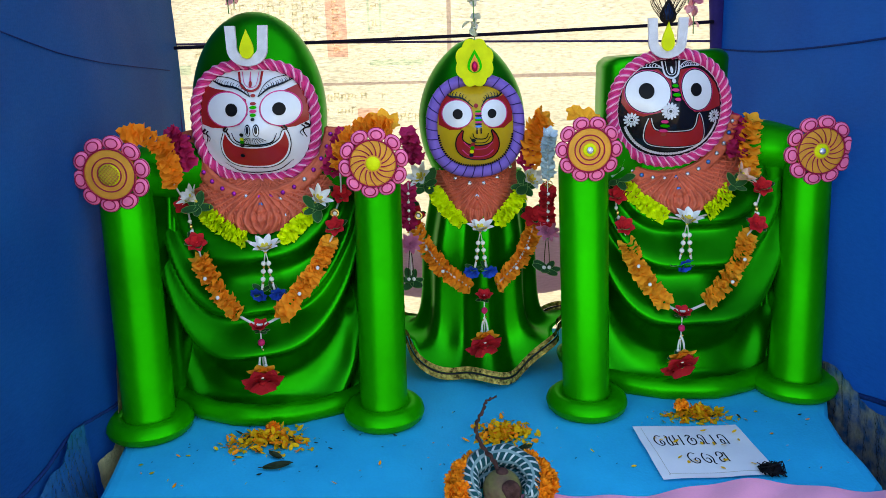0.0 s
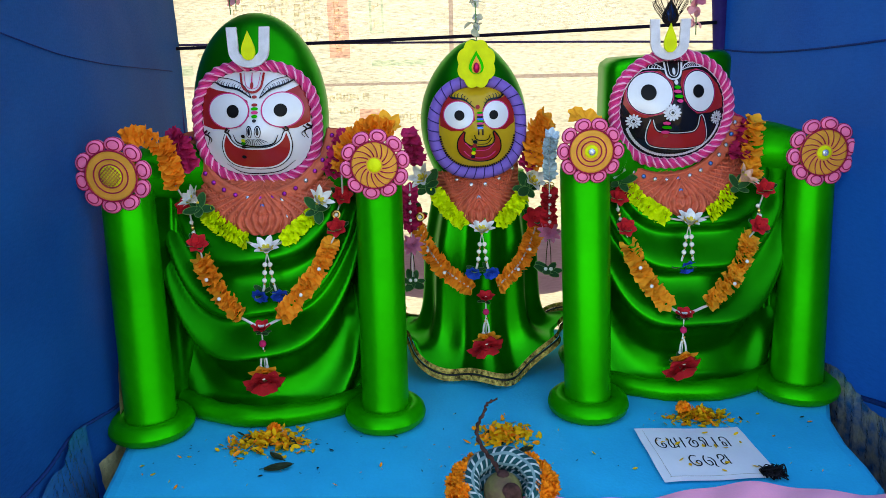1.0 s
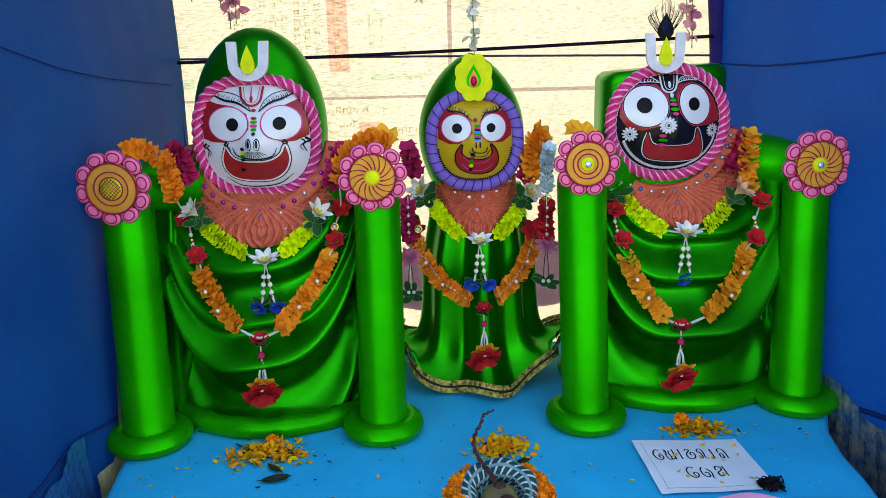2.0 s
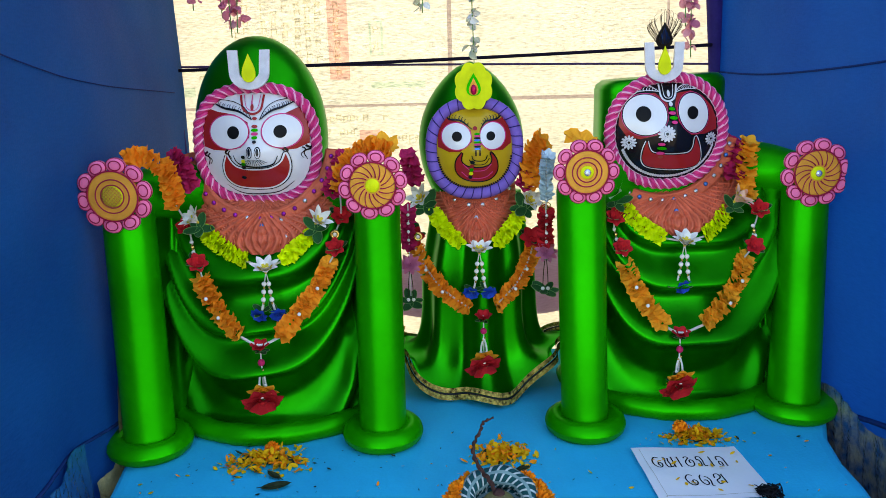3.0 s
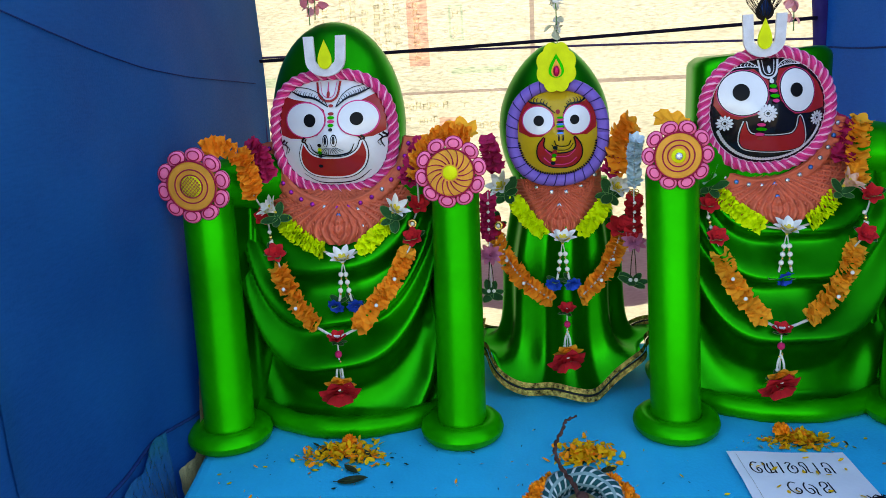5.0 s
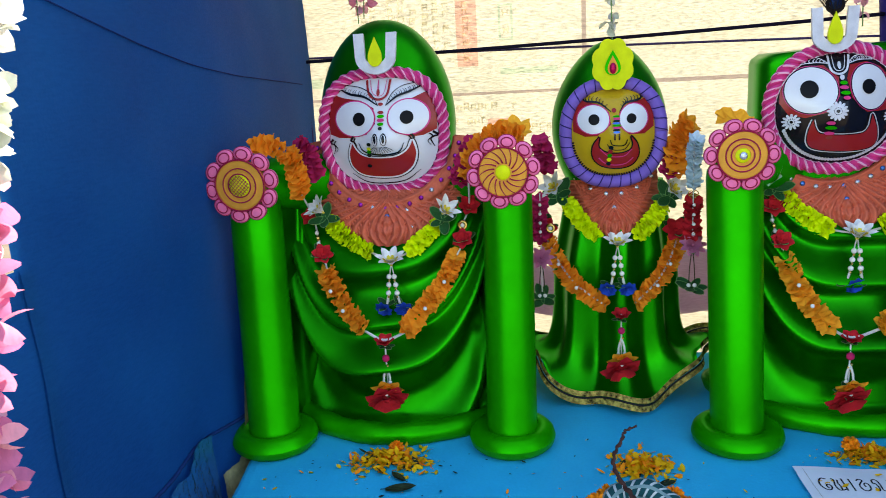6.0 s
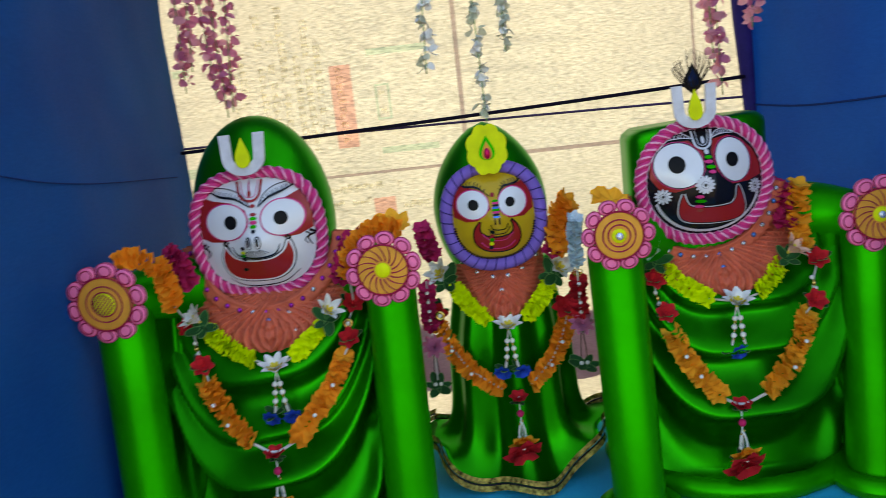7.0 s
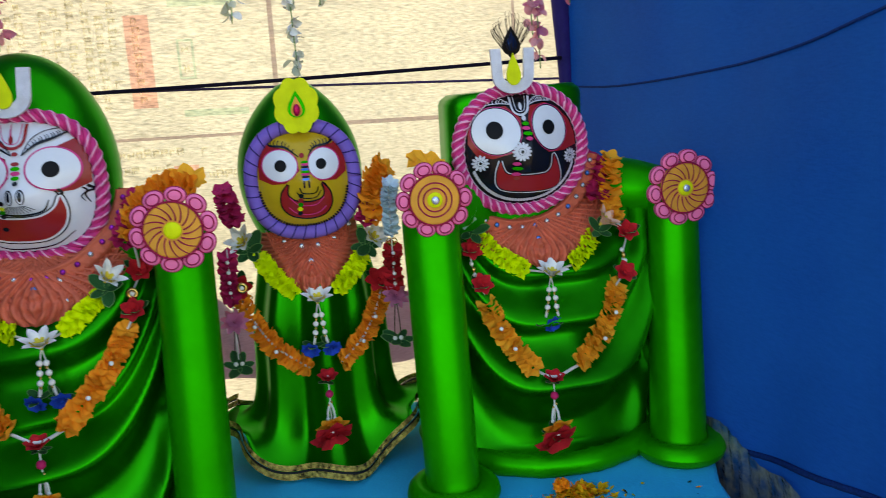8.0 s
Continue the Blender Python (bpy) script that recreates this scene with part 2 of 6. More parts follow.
def checked(name, a, b, c, scale):
    m = shader(name, a, 0.8, var=0.1, fine=200, bump=0.2)
    n, ln = m.node_tree.nodes, m.node_tree.links
    tc, sep = n["Texture Coordinate"], n.new("ShaderNodeSeparateXYZ")
    ln.new(tc.outputs["UV"], sep.inputs[0])
    fac = []
    for k in (0, 1):
        mu, fr, gt = (n.new("ShaderNodeMath") for _ in range(3))
        mu.operation, fr.operation, gt.operation = "MULTIPLY", "FRACT", "GREATER_THAN"
        mu.inputs[1].default_value, gt.inputs[1].default_value = scale[k], 0.70
        ln.new(sep.outputs[k], mu.inputs[0]), ln.new(mu.outputs[0], fr.inputs[0]), ln.new(fr.outputs[0], gt.inputs[0])
        fac.append(gt.outputs[0])
    m1, m2 = n.new("ShaderNodeMixRGB"), n.new("ShaderNodeMixRGB")
    m1.inputs[1].default_value, m1.inputs[2].default_value = (*a, 1), (*b, 1)
    m2.inputs[2].default_value = (*c, 1)
    ln.new(fac[0], m1.inputs[0]), ln.new(m1.outputs[0], m2.inputs[1]), ln.new(fac[1], m2.inputs[0])
    mh = n.new("ShaderNodeMixRGB")
    mh.inputs[0].default_value = 1.0
    ln.new(m2.outputs[0], n["Principled BSDF"].inputs["Base Color"])
    return m


CHECK = checked("green_white_checked_cotton", (0.008, 0.060, 0.065), (0.42, 0.48, 0.47), (0.16, 0.26, 0.26), (17, 6))


# ==== builders ====
class Soup:
    """Collects vertices and faces with their materials, to become one mesh."""

    def __init__(self):
        self.v, self.f, self.mi, self.sm, self.mats, self.uv = [], [], [], [], [], []

    def add(self, geo, mat, m=None, smooth=True):
        verts, faces = geo[0], geo[1]
        if mat not in self.mats:
            self.mats.append(mat)
        k, o = self.mats.index(mat), len(self.v)
        self.v += [tuple(m @ Vector(p)) for p in verts] if m else [tuple(p) for p in verts]
        self.f += [tuple(i + o for i in q) for q in faces]
        self.mi += [k] * len(faces)
        self.sm += [smooth] * len(faces)
        return self

    def mesh(self, name):
        me = bpy.data.meshes.new(name)
        me.from_pydata(self.v, [], self.f)
        for mat in self.mats:
            me.materials.append(mat)
        me.polygons.foreach_set("material_index", self.mi)
        me.polygons.foreach_set("use_smooth", self.sm)
        me.update()
        return me


def top(name, label, category, at=None, group="", kind="", data=None):
    ob = tagged(new(name, data), label, category, group, kind)
    if at is not None:
        ob.matrix_world = at if isinstance(at, Matrix) else Matrix.Translation(at)
    return ob


def part(name, geo, mat, parent, label="", m=None, smooth=True):
    """Links geometry, a mesh or a Soup as ONE mesh under parent; coordinates are those of the parent."""
    if isinstance(geo, bpy.types.Mesh):
        me = geo
    elif isinstance(geo, Soup):
        me = geo.mesh(name)
    else:
        me = Soup().add(geo, mat, None, smooth).mesh(name)
    ob = new(name, me)
    ob.parent = parent
    if m is not None:
        ob.matrix_basis = m
    return tagged(ob, label)


def grid(fn, nu, nv, close_u=False):
    """A sheet of nu by nv cells; fn takes u and v in 0..1 and gives a point."""
    cols = nu if close_u else nu + 1
    verts = [fn(i / nu, j / nv) for j in range(nv + 1) for i in range(cols)]
    faces = [(j * cols + i, j * cols + (i + 1) % cols, (j + 1) * cols + (i + 1) % cols, (j + 1) * cols + i) for j in range(nv) for i in range(nu)]
    return verts, faces


def capped(geo, n):
    """Closes both ends of a tube-like grid whose rings have n points."""
    v, f = geo
    return v, f + [tuple(range(n - 1, -1, -1)), tuple(range(len(v) - n, len(v)))]


def lathe(profile, n=24):
    """Turns a profile of (radius, height) round z."""
    k = len(profile) - 1
    def fn(u, v):
        r, z = profile[round(v * k)]
        return (r * math.cos(2 * math.pi * u), r * math.sin(2 * math.pi * u), z)
    return capped(grid(fn, n, k, True), n)


def tube(points, radius, n=8):
    """A tube along points; radius is a number or a function of 0..1."""
    pts = [Vector(p) for p in points]
    k = len(pts) - 1
    verts, side = [], Vector((0.3, 0.9, 0.2))
    for i, p in enumerate(pts):
        d = (pts[min(i + 1, k)] - pts[max(i - 1, 0)]).normalized()
        a = side - d * side.dot(d)
        a = a.normalized() if a.length > 1e-4 else d.orthogonal().normalized()
        b = d.cross(a)
        side = a
        r = radius(i / k) if callable(radius) else radius
        verts += [p + (a * math.cos(2 * math.pi * j / n) + b * math.sin(2 * math.pi * j / n)) * r for j in range(n)]
    faces = [(i * n + j, i * n + (j + 1) % n, (i + 1) * n + (j + 1) % n, (i + 1) * n + j) for i in range(k) for j in range(n)]
    return capped((verts, faces), n)


def ball(rx, ry, rz, n=12, k=8, c=(0, 0, 0)):
    def fn(u, v):
        a, b = 2 * math.pi * u, math.pi * (0.002 + 0.996 * v) - math.pi / 2
        return (c[0] + rx * math.cos(b) * math.cos(a), c[1] + ry * math.cos(b) * math.sin(a), c[2] + rz * math.sin(b))
    return capped(grid(fn, n, k, True), n)


def curve(points, n):
    """n + 1 points on a smooth line through the given ones."""
    p = [Vector(q) for q in points]
    p = [2 * p[0] - p[1]] + p + [2 * p[-1] - p[-2]]
    out = []
    for i in range(n + 1):
        s = i / n * (len(p) - 3)
        k = min(int(s), len(p) - 4)
        t = s - k
        a, b, c, d = p[k:k + 4]
        out.append(0.5 * (2 * b + (c - a) * t + (2 * a - 5 * b + 4 * c - d) * t * t + (3 * b - a - 3 * c + d) * t ** 3))
    return out


def smoothstep(a, b, x):
    t = min(1, max(0, (x - a) / (b - a)))
    return t * t * (3 - 2 * t)


def plate(outline, y0, y1):
    """A flat plate of the (x, z) outline between depths y0 (front) and y1."""
    n = len(outline)
    v = [(x, y0, z) for x, z in outline] + [(x, y1, z) for x, z in outline]
    return v, [tuple(range(n)), tuple(range(2 * n - 1, n - 1, -1))] + [(i, i + n, (i + 1) % n + n, (i + 1) % n) for i in range(n)]


# ==== the large structure ====
Z0 = 0.56  # the platform's top


def billow(x, z, amp, k):
    return amp * (noise.noise((x * k, z * k, 1.7)) + 0.4 * noise.noise((x * k * 2.3, z * k * 2.3, 9.1)))


ground = top("ground", "dry dusty earth ground in sunlight outside the shrine", "ground", kind="structure",
             data=Soup().add(grid(lambda u, v: (-60 + 120 * u, -60 + 120 * v, 0.02 * noise.noise((u * 60, v * 60, 0))), 60, 60), EARTH).mesh("ground"))


def platform_outline():
    pts = [(-0.838, 1.64), (-0.848, 1.72), (-0.866, 1.85), (-0.890, 2.0), (-0.942, 2.10), (-0.945, 2.80), (1.03, 2.80), (1.155, 2.22), (1.085, 2.06), (1.060, 1.92), (1.056, 1.80), (1.044, 1.70), (1.0, 1.64), (0.9, 1.62)]
    return pts + [(x, 1.62 + 0.01 * math.sin(9 * x)) for x in np.linspace(0.7, -0.7, 12)]


def platform_mesh():
    o = [Vector((x, y, 0)) for x, y in platform_outline()]
    c = sum(o, Vector()) / len(o)
    rings, n = [], len(o)
    for inset, z in ((0.0, 0.0), (0.0, Z0 - 0.03), (0.006, Z0 - 0.012), (0.018, Z0 - 0.003), (0.04, Z0)):
        rings += [p + (c - p).normalized() * inset + Vector((0, 0, z)) for p in o]
    f = [(k * n + i, k * n + (i + 1) % n, (k + 1) * n + (i + 1) % n, (k + 1) * n + i) for k in range(4) for i in range(n)]
    return rings, [tuple(reversed(q)) for q in f] + [tuple(reversed(range(4 * n, 5 * n)))]


platform = top("altar_platform", "low masonry platform painted light blue, chipped at its edge", "platform", (0, 0, 0))
PV, PF = platform_mesh()
PN = len(platform_outline())
part("plinth", (PV, PF[:PN]), PLINTH, platform, "raw cement sides", smooth=False)
part("top_slab", (PV, PF[PN:]), TURQUOISE, platform, "light blue painted top", smooth=False)


def wall_cloth(name, line, z0, z1, label, thick=0.012):
    """A hanging tarpaulin along a line in plan, with billows and a turned edge."""
    p = curve([(x, y, 0) for x, y in line], 60)
    d = [(p[min(i + 1, 60)] - p[max(i - 1, 0)]).normalized() for i in range(61)]
    def side(off):
        def fn(u, v):
            i = round(u * 60)
            q, nrm = p[i], Vector((-d[i].y, d[i].x, 0))
            z = z0 + (z1 - z0) * v
            b = billow(q.y * 1.0, z, 0.018, 2.2) + 0.008 * math.sin(q.y * 19 + z * 1.3) * smoothstep(1.2, 0.3, z) + off
            return q + nrm * b + Vector((0, 0, z))
        return fn
    s = Soup().add(grid(side(0), 60, 46), TARP).add(grid(side(thick), 60, 46), TARP)
    top(name, label, "cloth wall", kind="structure", data=s.mesh(name))
    sign = 1 if line[0][0] < 0 else -1
    def surface(y, z):
        """The place on the inner face at a depth and height, a little proud."""
        u = min(range(61), key=lambda i: abs(p[i].y - y)) / 60
        q = min((side(o)(u, (z - z0) / (z1 - z0)) for o in (0, thick)), key=lambda a: -sign * a.x)
        return (q.x + sign * 0.004, y, z)
    return surface


WEST = wall_cloth("wall_west", [(-0.985, 3.06), (-0.965, 2.6), (-0.95, 2.2), (-0.955, 1.8), (-0.965, 1.34)], 0.0, 2.75, "taut dark blue tarpaulin hung as the side of a shrine")
EAST = wall_cloth("wall_east", [(1.025, 3.06), (1.10, 2.6), (1.17, 2.2), (1.21, 1.75), (1.22, 1.46)], 0.0, 2.75, "wrinkled dark blue tarpaulin hung as the side of a shrine")
wall_cloth("wall_low", [(-0.968, 1.37), (-0.985, 1.1), (-1.0, 0.6)], 0.0, 1.25, "low dark blue tarpaulin screen beside the shrine opening")
roof = top("ceiling", "dark blue tarpaulin roof stretched over the shrine", "ceiling", kind="structure",
           data=Soup().add(grid(lambda u, v: (-1.3 + 2.8 * u, 2.25 + 1.15 * v, 2.72 + billow(u, v, 0.05, 3)), 20, 20), TARP)
           .add(grid(lambda u, v: (-1.3 + 2.8 * u, 2.25 + 1.15 * v, 2.735 + billow(u, v, 0.05, 3)), 20, 20), TARP).mesh("ceiling"))


def backdrop_mesh():
    """A sheet of sewn fertiliser sacks: its printed bars and seams are faces of the sheet."""
    marks = [(-0.41, -0.335, 1.552, 1.84, SACK_RED), (-0.31, -0.232, 1.29, 1.362, SACK_RED),
             (-0.273, -0.068, 1.862, 1.884, SACK_GREEN), (-0.257, -0.052, 1.518, 1.540, SACK_GREEN), (-0.97, -0.91, 1.86, 1.885, SACK_GREEN), (-0.97, -0.925, 1.50, 1.535, SACK_GREEN),
             (-0.258, -0.250, 1.64, 1.76, SACK_GREEN), (-0.214, -0.206, 1.64, 1.76, SACK_GREEN), (-0.258, -0.206, 1.755, 1.762, SACK_GREEN), (-0.258, -0.206, 1.638, 1.645, SACK_GREEN),
             (0.034, 0.050, 1.0, 2.7, SACK_SEAM), (0.848, 0.858, 1.0, 2.7, SACK_SEAM), (-0.97, 0.034, 1.449, 1.459, SACK_SEAM), (0.05, 0.98, 1.462, 1.476, SACK_SEAM)]
    xs = sorted({round(a, 4) for m in marks for a in m[:2]} | {round(a, 4) for a in np.linspace(-1.0, 1.03, 70)})
    zs = sorted({round(a, 4) for m in marks for a in m[2:4]} | {round(a, 4) for a in np.linspace(0.0, 2.72, 90)})
    s = Soup()
    v = [(x, 3.05 + billow(x, z, 0.012, 3.0) + 0.004 * math.sin(z * 70 + 3 * math.sin(x * 3)) * noise.noise((x * 2, z * 2, 4)), z) for z in zs for x in xs]
    w = len(xs)
    by = {}
    for j in range(len(zs) - 1):
        for i in range(w - 1):
            cx, cz = (xs[i] + xs[i + 1]) / 2, (zs[j] + zs[j + 1]) / 2
            mat = next((m[4] for m in marks if m[0] < cx < m[1] and m[2] < cz < m[3]), SACK)
            by.setdefault(mat.name, (mat, []))[1].append((j * w + i, j * w + i + 1, (j + 1) * w + i + 1, (j + 1) * w + i))
    s.v = v
    for mat, faces in by.values():
        s.mats.append(mat)
        s.f += faces
        s.mi += [len(s.mats) - 1] * len(faces)
        s.sm += [True] * len(faces)
    return s.mesh("backdrop_sheet")


def faint_print():
    """Columns and rows of worn script on the sacks, as small bent strokes just proud of the sheet."""
    r = random.Random(8)
    s = Soup()
    def bar(x0, x1, z0, z1):
        def fn(u, v):
            x, z = x0 + (x1 - x0) * u, z0 + (z1 - z0) * v
            return (x, 3.041 + billow(x, z, 0.012, 3.0), z)
        s.add(grid(fn, 1, 1), PRINT)
    def letter(x, z, w, h):
        k = r.random()
        t = 0.0042
        bar(x, x + t, z, z + h)
        if k < 0.75:
            bar(x, x + w, z + h - t, z + h)
        if k > 0.3:
            bar(x + w - t, x + w, z + h * r.uniform(0, 0.4), z + h)
        if k > 0.5:
            bar(x, x + w * 0.8, z + h * 0.45, z + h * 0.45 + t)
    for x, lo, hi in ((-0.755, 1.66, 1.93), (-0.722, 1.62, 1.90), (-0.655, 1.58, 2.02), (-0.618, 1.60, 1.95), (-0.575, 1.56, 2.04), (-0.530, 1.58, 1.88), (-0.492, 1.55, 2.0), (-0.455, 1.62, 1.90), (-0.385, 1.57, 1.82), (-0.243, 1.66, 1.74)):
        z = lo
        while z < hi:
            h = r.uniform(0.016, 0.026)
            if r.random() < 0.85:
                letter(x + r.uniform(-0.002, 0.002), z, r.uniform(0.016, 0.024), h)
            z += h + 0.007
    for z, lo, hi in ((1.395, -0.47, -0.20), (1.345, -0.46, -0.33), (1.315, -0.20, 0.0), (1.60, -0.86, -0.74), (1.56, -0.90, -0.78)):
        x = lo
        while x < hi:
            w = r.uniform(0.014, 0.022)
            if r.random() < 0.85:
                letter(x, z + r.uniform(-0.002, 0.002), w, r.uniform(0.018, 0.026))
            x += w + 0.007
    return s


backdrop = top("wall_north", "sunlit cream sheet of sewn woven sacks with faded red and green print", "cloth wall", kind="structure", data=backdrop_mesh())
part("printed_script", faint_print(), PRINT, backdrop, "worn illegible brown print")


# ==== statues ====
def rope_ring(soup, fn, n, r, a, b, strands=3, turns=17):
    """A twisted rope along the closed line fn(0..1), each strand with its highlight painted as a pale streak."""
    k = n * 6
    for s in range(strands):
        for reach, thick, mat in ((0.5, 0.62, a), (0.93, 0.24, b)):
            pts = []
            for i in range(k + 1):
                u = i / k
                p, q = Vector(fn(u)), Vector(fn((u + 0.001) % 1))
                d = (q - p).normalized()
                out = d.cross(Vector((0, 1, 0))).normalized()
                ph = 2 * math.pi * (turns * u + s / strands)
                pts.append(p + (out * math.cos(ph) + Vector((0, -1, 0)) * math.sin(ph)) * r * reach)
            soup.add(tube(pts, r * thick, 6 if mat is a else 4), mat)


def drape_web(soup, arm, body, z0, z1, mat, seed):
    """Cloth that falls between an arm and the trunk, in upright folds that sag inwards."""
    a, b = Vector(arm), Vector(body)
    def fn(u, v):
        p = a + (b - a) * u
        z = z0 + (z1 - z0) * v - 0.05 * math.sin(math.pi * u) * v
        deep = 0.07 * math.sin(math.pi * u) * (1 - 0.4 * v)
        fold = 0.022 * math.sin(u * 3.6 * math.pi + 0.8 * math.sin(v * 3 + seed) + 1.2 * (1 - v)) * math.sin(math.pi * u) ** 0.5
        return (p.x, p.y + deep + fold + 0.09 * (z - z0), z)
    soup.add(grid(fn, 40, 30), mat)


class Face:
    """A bulging mask in the plane y = depth; paint is laid on it as thin raised shapes."""

    def __init__(self, c, rx, rz, depth, bulge, power, soup):
        self.c, self.rx, self.rz, self.depth, self.bulge, self.p, self.s = c, rx, rz, depth, bulge, power, soup
        self.nose = None

    def y(self, x, z, lift):
        u, w = abs(x / self.rx), abs(z / self.rz)
        d = self.depth - self.bulge * max(0, 1 - u ** 2.4 - w ** 2.4) - lift
        if self.nose:
            nx, nz, h, sx, sz = self.nose
            d -= h * math.exp(-((x - nx) / sx) ** 2 - ((z - nz) / sz) ** 2)
        return d

    def at(self, x, z, lift=0.0):
        return (self.c[0] + x, self.y(x, z, lift), self.c[1] + z)

    def edge(self, u, grow=1.0):
        a = 2 * math.pi * u
        co, si = math.cos(a), math.sin(a)
        r = (abs(co) ** self.p + abs(si) ** self.p) ** (-1 / self.p)
        return self.rx * r * co * grow, self.rz * r * si * grow

    def base(self, mat):
        def fn(u, v):
            x, z = self.edge(u, 0.001 + v)
            return self.at(x, z)
        self.s.add(grid(fn, 64, 14, True), mat)

    def blob(self, line, mat, lift, rings=5):
        """A filled shape round the mean of a closed outline of (x, z)."""
        n = len(line)
        cx, cz = sum(p[0] for p in line) / n, sum(p[1] for p in line) / n
        def fn(u, v):
            p = line[round(u * n) % n]
            return self.at(cx + (p[0] - cx) * (0.001 + v), cz + (p[1] - cz) * (0.001 + v), lift)
        self.s.add(grid(fn, n, rings, True), mat)

    def oval(self, x, z, rx, rz, mat, lift, tilt=0.0, n=36):
        co, si = math.cos(radians(tilt)), math.sin(radians(tilt))
        pts = []
        for i in range(n):
            a = 2 * math.pi * i / n
            p, q = rx * math.cos(a), rz * math.sin(a)
            pts.append((x + p * co - q * si, z + p * si + q * co))
        self.blob(pts, mat, lift)
        return pts

    def line(self, pts, width, mat, lift, n=24):
        """A brush stroke through (x, z) points; width is a number or a function of 0..1."""
        p = curve([(x, 0, z) for x, z in pts], n)
        left, right = [], []
        for i, q in enumerate(p):
            d = (p[min(i + 1, n)] - p[max(i - 1, 0)]).normalized()
            w = (width(i / n) if callable(width) else width) / 2
            left.append((q.x - d.z * w, q.z + d.x * w))
            right.append((q.x + d.z * w, q.z - d.x * w))
        v = [self.at(a, b, lift) for a, b in left] + [self.at(a, b, lift) for a, b in right]
        self.s.add((v, [(i, i + 1, n + 2 + i, n + 1 + i) for i in range(n)]), mat)

    def between(self, low, high, mat, lift, n=36):
        """A filled shape between two lines that share their ends."""
        a, b = curve([(x, 0, z) for x, z in low], n), curve([(x, 0, z) for x, z in high], n)
        def fn(u, v):
            p = a[round(u * n)] * (1 - v) + b[round(u * n)] * v
            return self.at(p.x, p.z, lift)
        self.s.add(grid(fn, n, 6), mat)

    def grin(self, low, high, inside, rims):
        """A mouth: its fill, with brush lines of growing width laid under it as rims."""
        self.between(low, high, inside, 0.0052)
        loop = low + list(reversed(high))[1:]
        for k, (mat, w) in enumerate(rims):
            self.line(loop, w, mat, 0.0046 - 0.0007 * k, 90)

    def hatch(self, line, n, length, mat, w=0.0022, side=1):
        """Short hairs that stand along a brush line."""
        p = curve([(x, 0, z) for x, z in line], 40)
        for k in range(n):
            q = p[int(2 + 33 * k / (n - 1))]
            l = length * (0.6 + 0.4 * math.sin(math.pi * (k + 0.5) / n))
            self.line([(q.x, q.z), (q.x - 0.002 * side, q.z + l * 0.6), (q.x + 0.003 * side, q.z + l)], lambda t: w * (1 - 0.5 * t), mat, 0.0055, 3)

    def daisy(self, x, z, r, n, mat, core, lift=0.0045):
        for k in range(n):
            a = 2 * math.pi * k / n
            self.oval(x + 0.68 * r * math.cos(a), z + 0.68 * r * math.sin(a), 0.34 * r, 0.16 * r, mat, lift, math.degrees(a), 10)
        self.oval(x, z, 0.34 * r, 0.34 * r, mat, lift + 0.001, 0, 14)
        self.oval(x, z, 0.18 * r, 0.18 * r, core, lift + 0.002, 0, 12)


def bump(s, c, w):
    return math.exp(-((s - c) / w) ** 2)


def ridge(s, c, w):
    """A fold that rises gently from above and turns under sharply."""
    return math.exp(-((s - c) / (w * 1.45 if s > c else w * 0.62)) ** 2)


def chest(v, least):
    """How far the trunk has drawn in at height v, from full at the waist to its least at the neck."""
    k = math.sqrt(max(0.0, 1 - (max(0.0, v - 0.72) / 0.28) ** 2))
    return least + (1 - least) * k


def front_of(cx, cy, w, d0, d1, z1, lean):
    """The depth of a swagged trunk's front at a place across and up."""
    def fn(x, z):
        v = min(1, (z - Z0) / (z1 - Z0))
        d = (d0 + (d1 - d0) * v ** 1.15) * chest(v, 0.45)
        return cy + lean * (z - Z0) - d * max(0.02, 1 - min(1, abs(x - cx) / (w * 1.02)) ** 2.2) ** 0.36 - 0.018
    return fn


def swag_body(soup, cx, cy, w0, w1, d0, d1, z0, z1, lean, folds, mat, seed):
    """A draped body: a full trunk whose cloth hangs in swags that climb steeply to the arms."""
    def fn(u, v):
        a = 2 * math.pi * u
        z = z0 + (z1 - z0) * v
        t = v ** 1.15
        w, d = w0 + (w1 - w0) * t, d0 + (d1 - d0) * t
        w, d = w * chest(v, 0.72), d * chest(v, 0.45)
        co, si = math.cos(a), math.sin(a)
        x = abs(co) ** 0.9 * math.copysign(1, co)
        y = (abs(si) ** (1.0 - 0.30 * smoothstep(0.0, 0.30, v)) if si < 0 else abs(si) ** 1.15) * math.copysign(1, si)
        r = 0.0
        if si < 0:
            front = smoothstep(-0.02, -0.30, si) * smoothstep(0.0, 0.06, v)
            xn = abs(x + 0.05 * math.sin(seed + 2))
            s = (z - z0) - 0.46 * xn ** 3.3 - 0.012 * math.sin(3 * x + seed)
            for c, wd, h in folds:
                r += h * ridge(s, c, wd * (0.8 + 0.5 * xn)) * front
            r -= 0.058 * smoothstep(0.195, 0.085, s) * front
            r += 0.014 * math.sin(xn * 19 + 2.2 * v + seed) * smoothstep(0.72, 0.92, xn) * front
            r += 0.005 * noise.noise((x * 2 + seed, z * 5, 0)) * front
        q = 1 + 0.4 * r / max(w, d)
        return (cx + w * x * q, cy + lean * (z - z0) + (d * y - (r * 1.1 if si < 0 else 0)), z)
    soup.add(capped(grid(fn, 180, 130, True), 180), mat)


